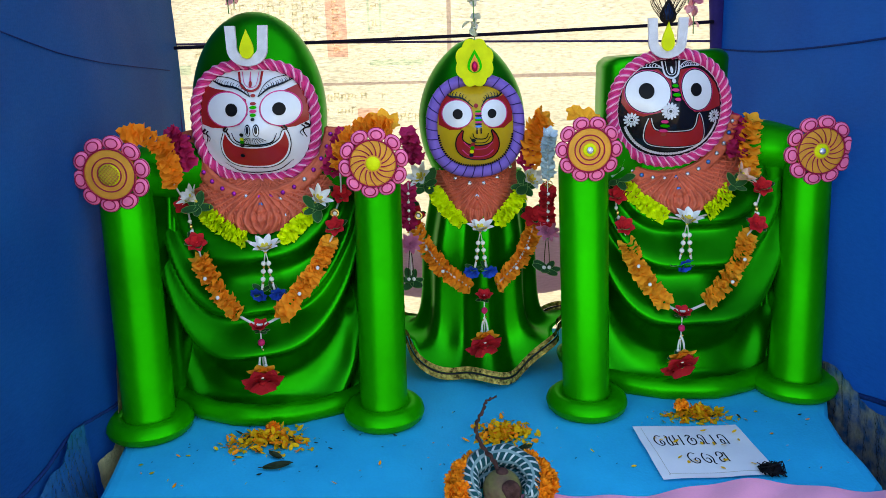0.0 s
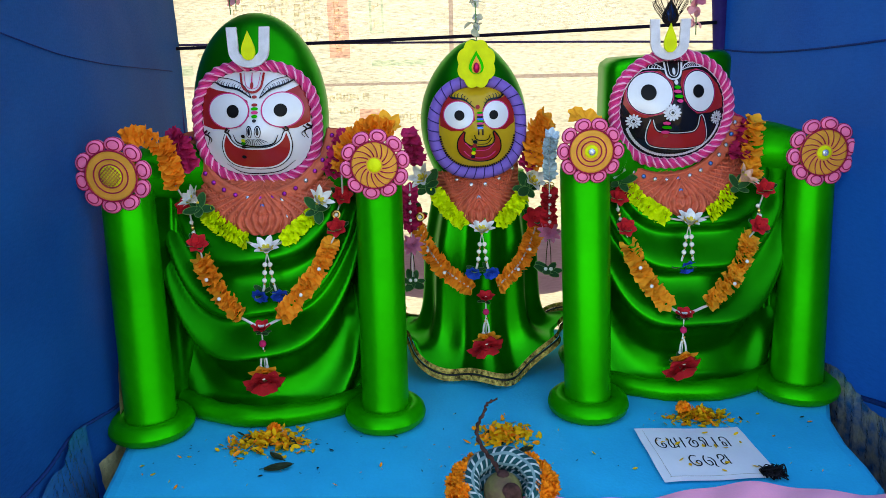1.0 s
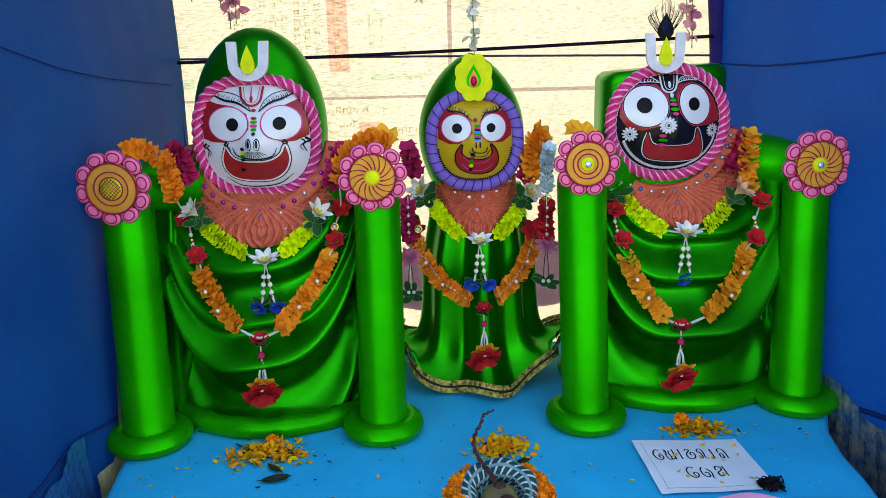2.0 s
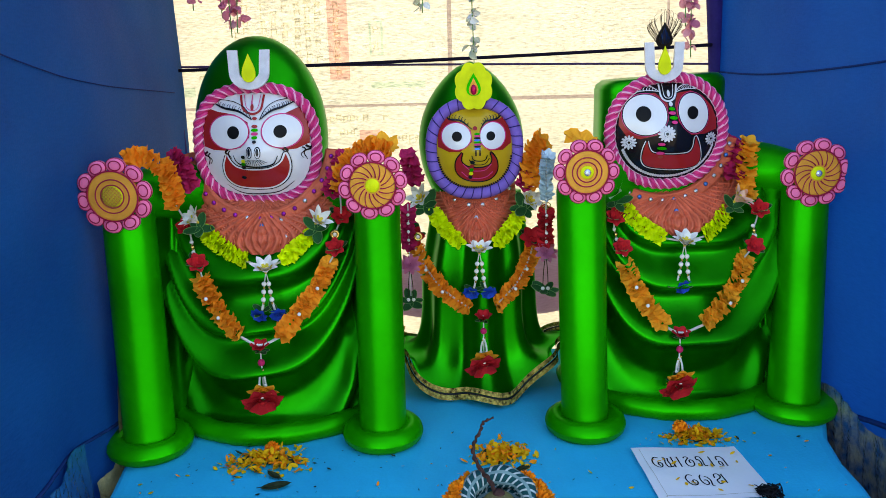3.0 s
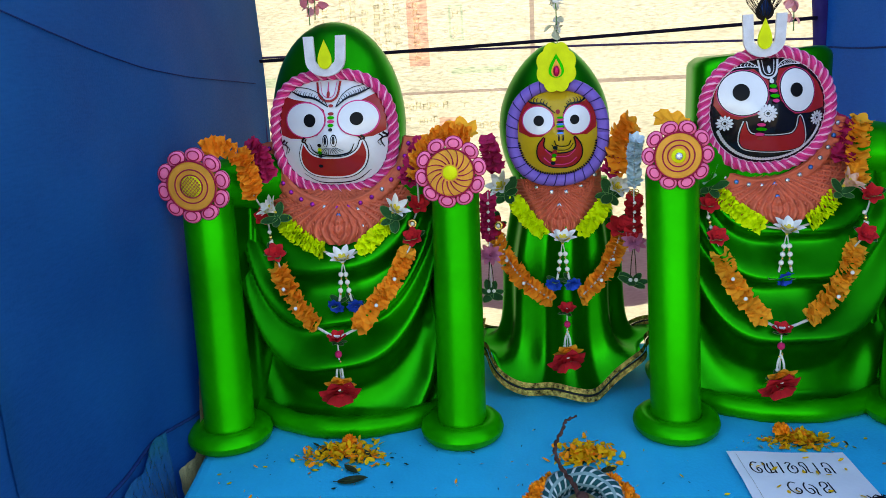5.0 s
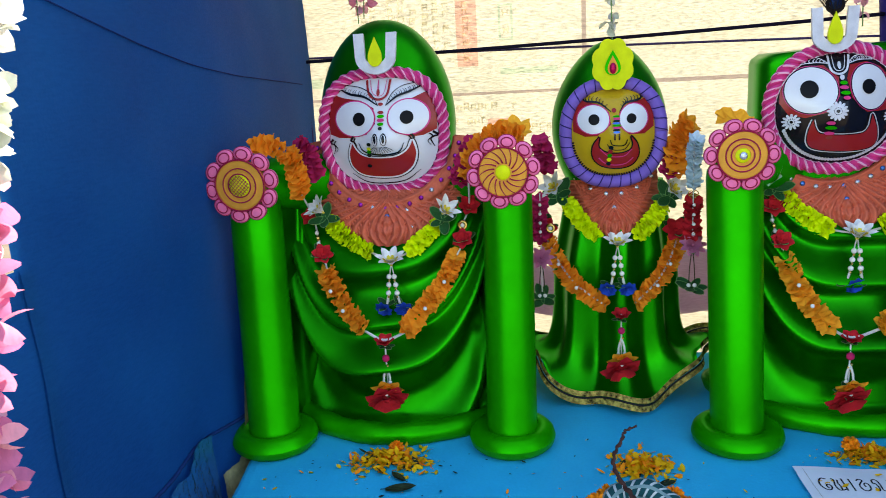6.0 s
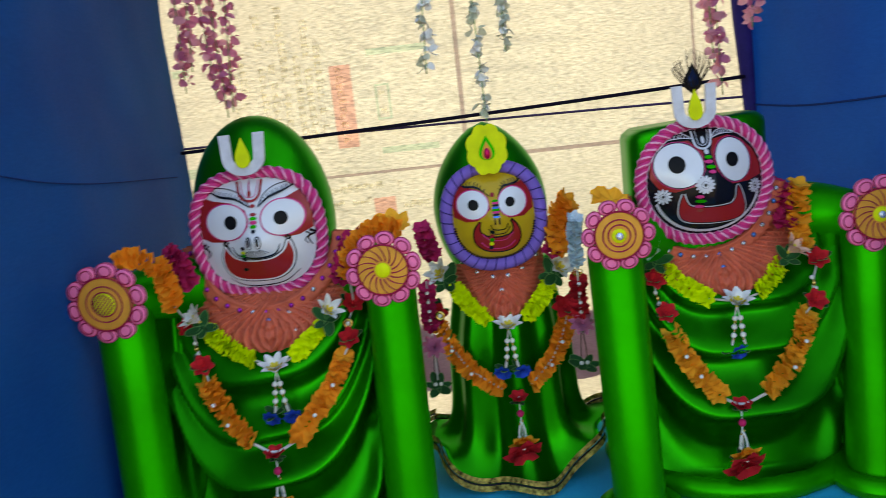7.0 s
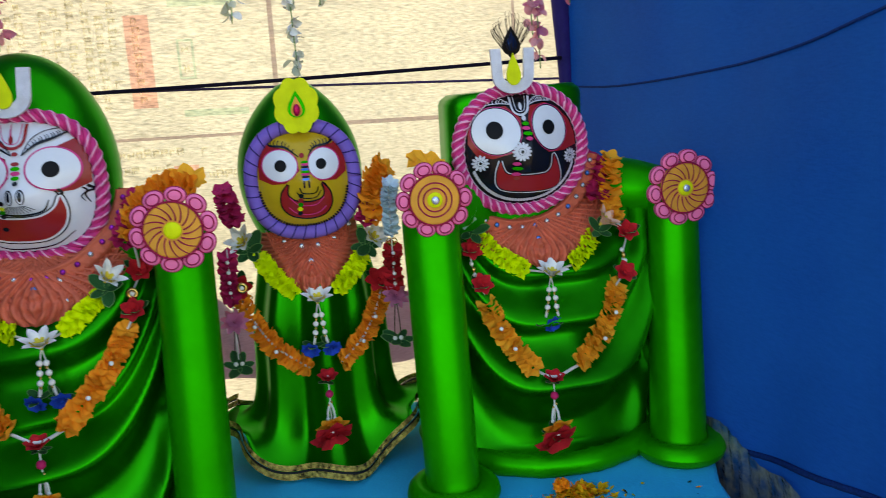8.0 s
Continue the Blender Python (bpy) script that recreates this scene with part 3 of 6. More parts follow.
def pillar_arm(soup, bottom, upper, r0, r1, ring, mat):
    """A round arm that stands like a pillar on a swollen ring."""
    b, t = Vector(bottom), Vector(upper)
    pts = [b + (t - b) * s for s in (0, 0.03, 0.06, 0.1, 0.2, 0.35, 0.5, 0.65, 0.8, 0.9, 0.95, 0.98, 1.0)]
    def rad(s):
        r = r0 + (r1 - r0) * s
        if s < 0.1:
            r += (ring - 0.03 - r0) * 0.55 * (1 - s / 0.1) ** 2
        return r * math.sqrt(max(0.02, 1 - max(0, (s - 0.93) / 0.07) ** 2 * 0.8))
    pts = [b + (t - b) * (i / 40) for i in range(41)]
    soup.add(tube(pts, rad, 32), mat)
    def torus(u, v):
        a, c = 2 * math.pi * u, 2 * math.pi * v
        rr = ring - 0.028 + 0.030 * math.cos(c) * (1 + 0.02 * noise.noise((math.cos(a) * 4, math.sin(a) * 4, 0)))
        return (b.x + rr * math.cos(a), b.y + rr * math.sin(a), Z0 + 0.028 + 0.030 * math.sin(c))
    soup.add(grid(torus, 48, 12, True), mat)


def base_roll(soup, cx, cy, w, d, mat, a0=180, a1=360):
    """A swollen hem roll along the front of the base."""
    pts = []
    for i in range(49):
        a = radians(a0 + (a1 - a0) * i / 48)
        x, y = math.cos(a), math.sin(a)
        pts.append((cx + w * x, cy + d * y, Z0 + 0.026))
    soup.add(tube(pts, lambda s: 0.031 + 0.0016 * math.sin(47 * s) + 0.001 * math.sin(170 * s), 14), mat)


def breastplate(soup, cx, cz, depth, w, h, top_w, slope, front=None):
    """A modelled collar: fans of raised ribs over a shield that falls to a point."""
    def surf(x, z, lift=0.0):
        y = front(cx + x, cz + z) - 0.006 if front else depth + slope * z + 0.55 * x * x / w
        return (cx + x, y - lift, cz + z)
    def fn(u, v):
        t = 2 * u - 1
        low = -h * (1 - abs(t) ** 1.7)
        hi = 0.03 + 0.12 * abs(t) ** 2.0
        z = low + (hi - low) * v
        x = w * t * (1 - 0.05 * v)
        rib = 0.013 * abs(math.sin(25 * math.atan2(z - 0.06, abs(x) + 0.02) + 5 * math.sin(26 * z))) + 0.008 * abs(math.sin(math.hypot(x, z + h * 0.35) * 120)) * bump(math.hypot(x, z + h * 0.35), 0.0, 0.07)
        return surf(x, z, rib + 0.012 * (1 - (2 * v - 1) ** 4) * (1 - t ** 6))
    soup.add(grid(fn, 150, 56), CORAL)
    def back(u, v):
        p = Vector(fn(u, v))
        return p + Vector((0, 0.03, 0))
    soup.add(grid(back, 30, 12), CORAL)
    # raised ribs that fan from the neckline, and a rosette between them
    for k in range(-9, 10):
        t = k / 9
        x0, z0, x1, z1 = w * 0.86 * t, 0.015 + 0.09 * t * t, w * 0.46 * t, -0.86 * h * (1 - abs(0.46 * t) ** 1.7)
        if abs(k) < 2:
            z1 = -0.12 * h
        line = curve([(x0, 0, z0), (x0 * 0.93, 0, z0 + (z1 - z0) * 0.4), (x1 * 1.15, 0, z0 + (z1 - z0) * 0.8), (x1, 0, z1)], 14)
        soup.add(tube([surf(p.x, p.z, 0.017) for p in line], lambda s: 0.0042 * (0.5 + math.sin(math.pi * min(1, s + 0.15)) * 0.6), 6), CORAL)
    for r in (0.011, 0.020, 0.030):
        soup.add(tube([surf(r * math.cos(a), -0.46 * h + r * math.sin(a), 0.018) for a in np.linspace(0, 2 * math.pi, 25)], 0.0036, 6), CORAL)
    return surf


def collar_band(soup, cx, cz, r, y_low, y_side, gems=None):
    """A moulded band set with crystals that hangs round the mask from side to side."""
    def at(a, k, lift=0.0):
        low = smoothstep(0.1, 1.0, -math.sin(a))
        return (cx + r * k * math.cos(a), y_side + (y_low - y_side) * low - lift, cz + r * k * math.sin(a))
    a0, a1 = math.radians(187), math.radians(353)
    def fn(u, v):
        a = a0 + (a1 - a0) * u
        return at(a, 0.90 + 0.21 * v, 0.010 * math.sin(math.pi * v) ** 0.5 + 0.004 * abs(math.sin(34 * a)) * smoothstep(0.55, 0.9, v) + 0.005 * bump(v, 0.12, 0.12))
    soup.add(grid(fn, 150, 14), CORAL)
    soup.add(grid(lambda u, v: Vector(fn(1 - u, v)) + Vector((0, 0.03, 0)), 60, 6), CORAL)
    for k in range(17):
        a = a0 + (a1 - a0) * (k + 0.5) / 17
        soup.add(ball(0.0068, 0.005, 0.0068, 10, 6, at(a, 1.0, 0.013)), gems[k % 3] if gems else GEM if k % 5 == 2 else GEM_PURPLE)


def shoulder(soup, a, b, r0, r1, mat, sag=0.02):
    p = curve([a, ((a[0] + b[0]) / 2, (a[1] + b[1]) / 2, (a[2] + b[2]) / 2 + sag), b], 16)
    soup.add(tube(p, lambda s: r0 + (r1 - r0) * s, 20), mat)


FOLDS_WHITE = [(0.207, 0.040, 0.058), (0.322, 0.034, 0.046), (0.47, 0.060, 0.044), (0.60, 0.05, 0.03), (-0.10, 0.055, 0.050), (-0.26, 0.060, 0.055)]
FOLDS_BLACK = [(0.227, 0.048, 0.060), (0.388, 0.040, 0.050), (0.51, 0.038, 0.040), (0.62, 0.04, 0.026), (-0.12, 0.060, 0.055), (-0.29, 0.060, 0.055)]


def statue_white():
    s = Soup()
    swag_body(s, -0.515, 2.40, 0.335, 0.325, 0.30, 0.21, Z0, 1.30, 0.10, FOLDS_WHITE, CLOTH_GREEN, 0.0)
    base_roll(s, -0.515, 2.40, 0.33, 0.325, GREEN, 180, 360)
    pillar_arm(s, (-0.831, 2.05, Z0), (-0.861, 2.160, 1.31), 0.070, 0.069, 0.116, GREEN)
    pillar_arm(s, (-0.176, 2.09, Z0), (-0.175, 2.200, 1.31), 0.067, 0.064, 0.113, GREEN)
    shoulder(s, (-0.852, 2.165, 1.27), (-0.66, 2.40, 1.22), 0.062, 0.11, GREEN)
    shoulder(s, (-0.176, 2.205, 1.27), (-0.36, 2.42, 1.22), 0.06, 0.11, GREEN)
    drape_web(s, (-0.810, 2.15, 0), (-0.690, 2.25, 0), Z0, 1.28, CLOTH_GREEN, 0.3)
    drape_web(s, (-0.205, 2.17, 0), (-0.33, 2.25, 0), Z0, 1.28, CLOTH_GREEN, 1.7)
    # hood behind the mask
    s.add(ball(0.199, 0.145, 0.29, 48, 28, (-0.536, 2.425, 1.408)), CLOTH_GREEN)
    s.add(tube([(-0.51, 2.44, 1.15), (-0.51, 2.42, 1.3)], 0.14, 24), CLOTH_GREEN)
    f = Face((-0.512, 1.394), 0.157, 0.150, 2.258, 0.055, 2.6, s)
    f.nose = (0.005, -0.020, 0.030, 0.040, 0.045)
    f.base(WHITE)
    rope_ring(s, lambda u: (f.c[0] + f.edge(u, 1.06)[0], 2.256, f.c[1] + f.edge(u, 1.06)[1]), 64, 0.0150, ROSE, ROSE_HIGHLIGHT, 3, 14)
    f.line([f.edge(u, 0.975) for u in np.linspace(0, 1, 40)], 0.0022, BLACK, 0.0035, 120)
    # cheek fields, eyes, brows, nostrils and scrolls
    f.blob([(-0.136, 0.107), (-0.100, 0.096), (-0.049, 0.088), (-0.012, 0.067), (-0.007, 0.027), (-0.032, 0.000), (-0.079, -0.010), (-0.118, -0.009), (-0.149, 0.000), (-0.152, 0.054)], RED, 0.002)
    f.blob([(0.139, 0.112), (0.122, 0.103), (0.088, 0.088), (0.038, 0.072), (0.026, 0.031), (0.046, 0.002), (0.083, -0.012), (0.115, -0.010), (0.149, 0.004), (0.153, 0.060)], RED, 0.002)
    for x, rx, px in ((-0.067, 0.057, -0.053), (0.080, 0.052, 0.076)):
        f.oval(x, 0.041, rx + 0.004, 0.048, ROSE, 0.003)
        f.oval(x, 0.041, rx, 0.045, WHITE, 0.0042)
        f.oval(px, 0.040, 0.0175, 0.0175, EYE_BLACK, 0.006)
    for upper, lower, side in (([(-0.112, 0.130), (-0.085, 0.128), (-0.052, 0.122), (-0.020, 0.105), (0.000, 0.074)], [(-0.116, 0.121), (-0.081, 0.106), (-0.038, 0.097), (0.000, 0.074)], 1),
                               ([(0.110, 0.129), (0.088, 0.127), (0.062, 0.121), (0.038, 0.104), (0.021, 0.073)], [(0.110, 0.118), (0.082, 0.106), (0.050, 0.095), (0.021, 0.073)], -1)):
        f.line(upper, 0.0020, BLACK, 0.005)
        f.line(lower, lambda t: 0.0025 + 0.0035 * math.sin(math.pi * t), BLACK, 0.005)
        f.line([upper[0], ((upper[0][0] + lower[0][0]) / 2 - 0.004 * side, 0.126), lower[0]], 0.0022, BLACK, 0.005, 6)
        f.hatch(lower, 14, 0.0125, BLACK, 0.0022, side)
    for x in (-0.007, 0.016):
        f.oval(x, -0.014, 0.0085, 0.0165, BLACK, 0.003)
        f.oval(x, -0.015, 0.0062, 0.0138, WHITE, 0.004)
        f.oval(x, -0.013, 0.0040, 0.0110, BLACK, 0.005)
    for a, b, c in ((-0.139, -0.024, 0.012), (-0.073, -0.016, 0.008), (0.139, -0.012, -0.013), (0.084, -0.014, -0.008)):
        f.line([(a, b + 0.010), (a - c, b), (a, b - 0.004), (a + c * 0.4, b - 0.012), (a - c * 0.2, b - 0.030)], lambda t: 0.0065 * (1 - 0.7 * t), BLACK, 0.004)
        f.line([(a + c * 0.7, b + 0.006), (a + c * 0.1, b - 0.002), (a + c, b - 0.014), (a + c * 0.5, b - 0.026)], lambda t: 0.0040 * (1 - 0.7 * t), BLACK, 0.004)
    # forehead lines
    f.line([(-0.034, 0.140), (-0.024, 0.103), (0.001, 0.089), (0.024, 0.101), (0.031, 0.140)], 0.0062, RED, 0.004)
    f.line([(-0.024, 0.140), (-0.016, 0.108), (0.001, 0.098), (0.016, 0.106), (0.022, 0.140)], 0.0016, ROSE, 0.004)
    f.oval(0.000, 0.107, 0.0045, 0.0090, RED, 0.005)
    f.line([(-0.001, 0.140), (-0.001, 0.120), (0.000, 0.108)], lambda t: 0.0020 + 0.0035 * t, ROSE, 0.0045, 8)
    # mouth, the fan of whiskers and the chin line
    low = [(-0.078, -0.024), (-0.089, -0.055), (-0.084, -0.088), (-0.058, -0.110), (-0.008, -0.118), (0.044, -0.115), (0.080, -0.092), (0.094, -0.056), (0.087, -0.021)]
    high = [(-0.078, -0.024), (-0.068, -0.042), (-0.053, -0.056), (-0.029, -0.063), (0.004, -0.065), (0.036, -0.064), (0.059, -0.056), (0.076, -0.042), (0.087, -0.021)]
    f.grin(low, high, RED, ((WHITE, 0.009), (BLACK, 0.014)))
    f.line([(-0.058, -0.022), (-0.044, -0.045), (0.005, -0.055), (0.050, -0.050), (0.066, -0.026)], lambda t: 0.0016 + 0.0030 * math.sin(math.pi * t), BLACK, 0.0056)
    for k in range(-5, 6):
        f.line([(0.0030 * k + 0.005, -0.033), (0.0068 * k + 0.004, -0.052 + 0.0003 * k * k)], 0.0014, BLACK, 0.0057, 3)
    f.line([(-0.092, -0.108), (-0.054, -0.133), (-0.004, -0.139), (0.056, -0.132), (0.101, -0.103)], lambda t: 0.0010 + 0.0025 * math.sin(math.pi * t), BLACK, 0.003)
    for z, w, mat in ((0.077, 0.0070, RED), (0.056, 0.0085, RED), (0.046, 0.0100, GREEN), (0.036, 0.0100, ROSE), (0.026, 0.0085, GREEN), (0.015, 0.0055, BLACK)):
        f.oval(0.008, z, w, 0.0044, mat, 0.006, 0, 14)
    for x, z, mat in ((-0.026, -0.026, BLACK), (-0.027, -0.038, LIME), (-0.028, -0.046, GREEN), (-0.029, -0.056, BLACK), (-0.032, -0.074, RED), (-0.034, -0.086, BLACK)):
        f.oval(x, z, 0.0068, 0.0050, mat, 0.0072, 0, 12)
    surf = breastplate(s, -0.505, 1.215, 2.285, 0.245, 0.125, 0.2, 0.85, front_of(-0.515, 2.40, 0.335, 0.31, 0.21, 1.30, 0.10))
    collar_band(s, -0.512, 1.396, 0.206, surf(0, -0.006)[1] - 0.016, 2.300)
    for x, z, mat in ((0.0, -0.045, GEM_BLUE), (0.065, -0.075, GEM), (0.055, -0.03, GEM), (-0.06, -0.07, CORAL)):
        s.add(ball(0.008, 0.005, 0.008, 10, 6, surf(x, z, 0.018)), mat)
    return top("statue", "tall statue in glossy green drapery with a white painted mask face", "statue", data=s.mesh("statue"))


def statue_yellow():
    s = Soup()
    cx, cy = 0.112, 2.52
    def skirt(u, v):
        a = 2 * math.pi * u
        co, si = math.cos(a), math.sin(a)
        z = Z0 + 0.012 + (1.20 - Z0 - 0.012) * v
        flare = 0.10 * math.exp(-v / 0.11)
        w = 0.170 + flare - 0.035 * smoothstep(0.55, 1.0, v)
        d = 0.150 + 0.7 * flare - 0.03 * smoothstep(0.6, 1, v)
        k = 0.022 * (1 - 0.5 * v) * math.sin(8 * a + 0.6 + 0.5 * math.sin(4 * v)) + 0.010 * math.sin(5 * a + 2)
        hem = (1 - v) ** 6
        z += hem * (0.006 + 0.020 * math.cos(7 * (a + math.pi / 2)) * (1 - 0.5 * co * co) + 0.125 * co * co)
        return (cx + (w + k) * co, cy + (d + k) * si + 0.02 * v, z)
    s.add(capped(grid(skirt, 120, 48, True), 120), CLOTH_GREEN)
    # gold lace hem: two bright bands with a dark one between
    for lo, hi, mat, lift in ((-0.020, -0.003, GOLD, 0.004), (-0.003, 0.003, GOLD_DARK, 0.006), (0.003, 0.018, GOLD, 0.004)):
        def band(u, v):
            p = Vector(skirt(u, 0.0))
            out = Vector((p.x - cx, p.y - cy, 0)).normalized()
            z = lo + (hi - lo) * v
            return p + out * (lift + 0.012 - z * 0.25) + Vector((0, 0, z + 0.012))
        s.add(grid(band, 160, 3, True), mat)
    # pointed hood
    def hood(u, v):
        a = 2 * math.pi * u
        z = 1.18 + 0.43 * v
        r = math.sin(math.pi * (0.22 + 0.78 * v) ** 1.18) ** 0.62 if v < 1 else 0.001
        return (0.100 + 0.163 * r * math.cos(a), 2.49 + 0.125 * r * math.sin(a), z)
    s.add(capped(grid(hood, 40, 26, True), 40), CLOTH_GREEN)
    f = Face((0.106, 1.357), 0.117, 0.123, 2.372, 0.05, 2.35, s)
    f.nose = (0.006, -0.005, 0.02, 0.03, 0.035)
    f.base(OCHRE)
    s.add(tube([(f.c[0] + f.edge(u, 1.10)[0], 2.370, f.c[1] + f.edge(u, 1.10)[1]) for u in np.linspace(0, 1, 81)], 0.0175, 12), VIOLET)
    for k in range(30):
        u0 = k / 30
        pts = []
        for q in range(9):
            u, ph = u0 + 0.016 * q / 8, math.pi * q / 8
            x, z = f.edge(u, 1.10)
            out = Vector((x, 0, z)).normalized()
            pts.append(Vector((f.c[0] + x, 2.370, f.c[1] + z)) + (out * math.cos(ph) + Vector((0, -1, 0)) * math.sin(ph)) * 0.0172)
        s.add(tube(pts, 0.0017, 5), VIOLET_DARK)
    f.blob([(-0.094, 0.096), (-0.074, 0.088), (-0.041, 0.080), (-0.012, 0.058), (-0.007, 0.026), (-0.043, -0.004), (-0.076, -0.006), (-0.108, 0.008), (-0.108, 0.057)], RED, 0.002)
    f.blob([(0.092, 0.097), (0.075, 0.087), (0.041, 0.080), (0.015, 0.056), (0.010, 0.021), (0.041, -0.002), (0.082, -0.003), (0.108, 0.015), (0.108, 0.065)], RED, 0.002)
    for x, rx, px, pr in ((-0.054, 0.042, -0.052, 0.0145), (0.053, 0.037, 0.047, 0.0130)):
        f.oval(x, 0.040, rx + 0.003, 0.0405, ROSE, 0.003)
        f.oval(x, 0.040, rx, 0.038, WHITE, 0.0042)
        f.oval(px, 0.040, pr, pr, EYE_BLACK, 0.006)
    for line, side in (([(-0.082, 0.101), (-0.074, 0.089), (-0.039, 0.084), (-0.007, 0.060)], 1), ([(0.088, 0.105), (0.067, 0.088), (0.033, 0.081), (0.016, 0.059)], -1)):
        f.line(line, lambda t: 0.0018 + 0.0034 * math.sin(math.pi * t), BLACK, 0.005)
        f.hatch(line, 11, 0.0140, BLACK, 0.0028, side)
    for k in range(46):
        a = radians(192 + 156 * k / 45)
        x, z = f.edge(a / (2 * math.pi), 0.955)
        f.oval(x, z, 0.0062, 0.0026, BLACK, 0.004, math.degrees(a), 8)
    for x in (0.002, 0.014):
        f.line([(x, 0.002), (x, -0.015)], 0.0042, BLACK, 0.004, 3)
    f.grin([(-0.038, -0.006), (-0.055, -0.031), (-0.055, -0.063), (-0.033, -0.086), (0.007, -0.095), (0.045, -0.088), (0.065, -0.063), (0.063, -0.030), (0.046, -0.007)],
           [(-0.038, -0.006), (-0.041, -0.031), (-0.029, -0.045), (-0.013, -0.051), (0.007, -0.053), (0.027, -0.051), (0.044, -0.044), (0.051, -0.029), (0.046, -0.007)], RED, ((BLACK, 0.007),))
    f.line([(-0.040, -0.064), (-0.022, -0.080), (0.007, -0.086), (0.034, -0.081), (0.052, -0.066)], 0.0030, ROSE, 0.0060)
    f.line([(-0.036, -0.040), (-0.016, -0.058), (0.007, -0.062), (0.030, -0.059), (0.048, -0.042)], 0.0026, ROSE, 0.0060)
    f.line([(-0.010, -0.014), (-0.005, -0.027), (0.012, -0.031), (0.029, -0.029), (0.036, -0.015)], 0.0028, BLACK, 0.0045)
    f.line([(-0.018, -0.026), (-0.006, -0.040), (0.012, -0.043), (0.030, -0.040), (0.042, -0.024)], 0.0022, BLACK, 0.0045)
    f.oval(0.001, 0.063, 0.0062, 0.0062, RED, 0.005, 0, 14)
    for k in range(8):
        f.oval(0.007, 0.047 - 0.0058 * k, 0.0115 - 0.0006 * abs(k - 4), 0.0030, (GREEN, ROSE, BLACK, GEM_BLUE)[k % 4], 0.006, 0, 12)
    for k in range(5):
        f.oval(-0.008 - 0.0015 * k, -0.035 - 0.0115 * k, 0.0066, 0.0056, (BLACK, RED, GREEN, LIME, BLACK)[k], 0.007, 0, 12)
    surf = breastplate(s, 0.108, 1.172, 2.385, 0.130, 0.105, 0.12, 0.35)
    for k in range(6):
        t = k / 2.5 - 1
        s.add(ball(0.0075, 0.005, 0.0075, 10, 6, surf(0.105 * t, 0.012 + 0.04 * t * t, 0.018)), GEM)
    s.add(ball(0.010, 0.006, 0.010, 10, 6, surf(0.0, -0.025, 0.02)), GEM)
    s.add(ball(0.006, 0.004, 0.006, 10, 6, surf(0.02, -0.085, 0.016)), GREEN)
    return top("statue", "small statue in flared green robe, gold lace hem, yellow mask face", "statue", data=s.mesh("statue"))


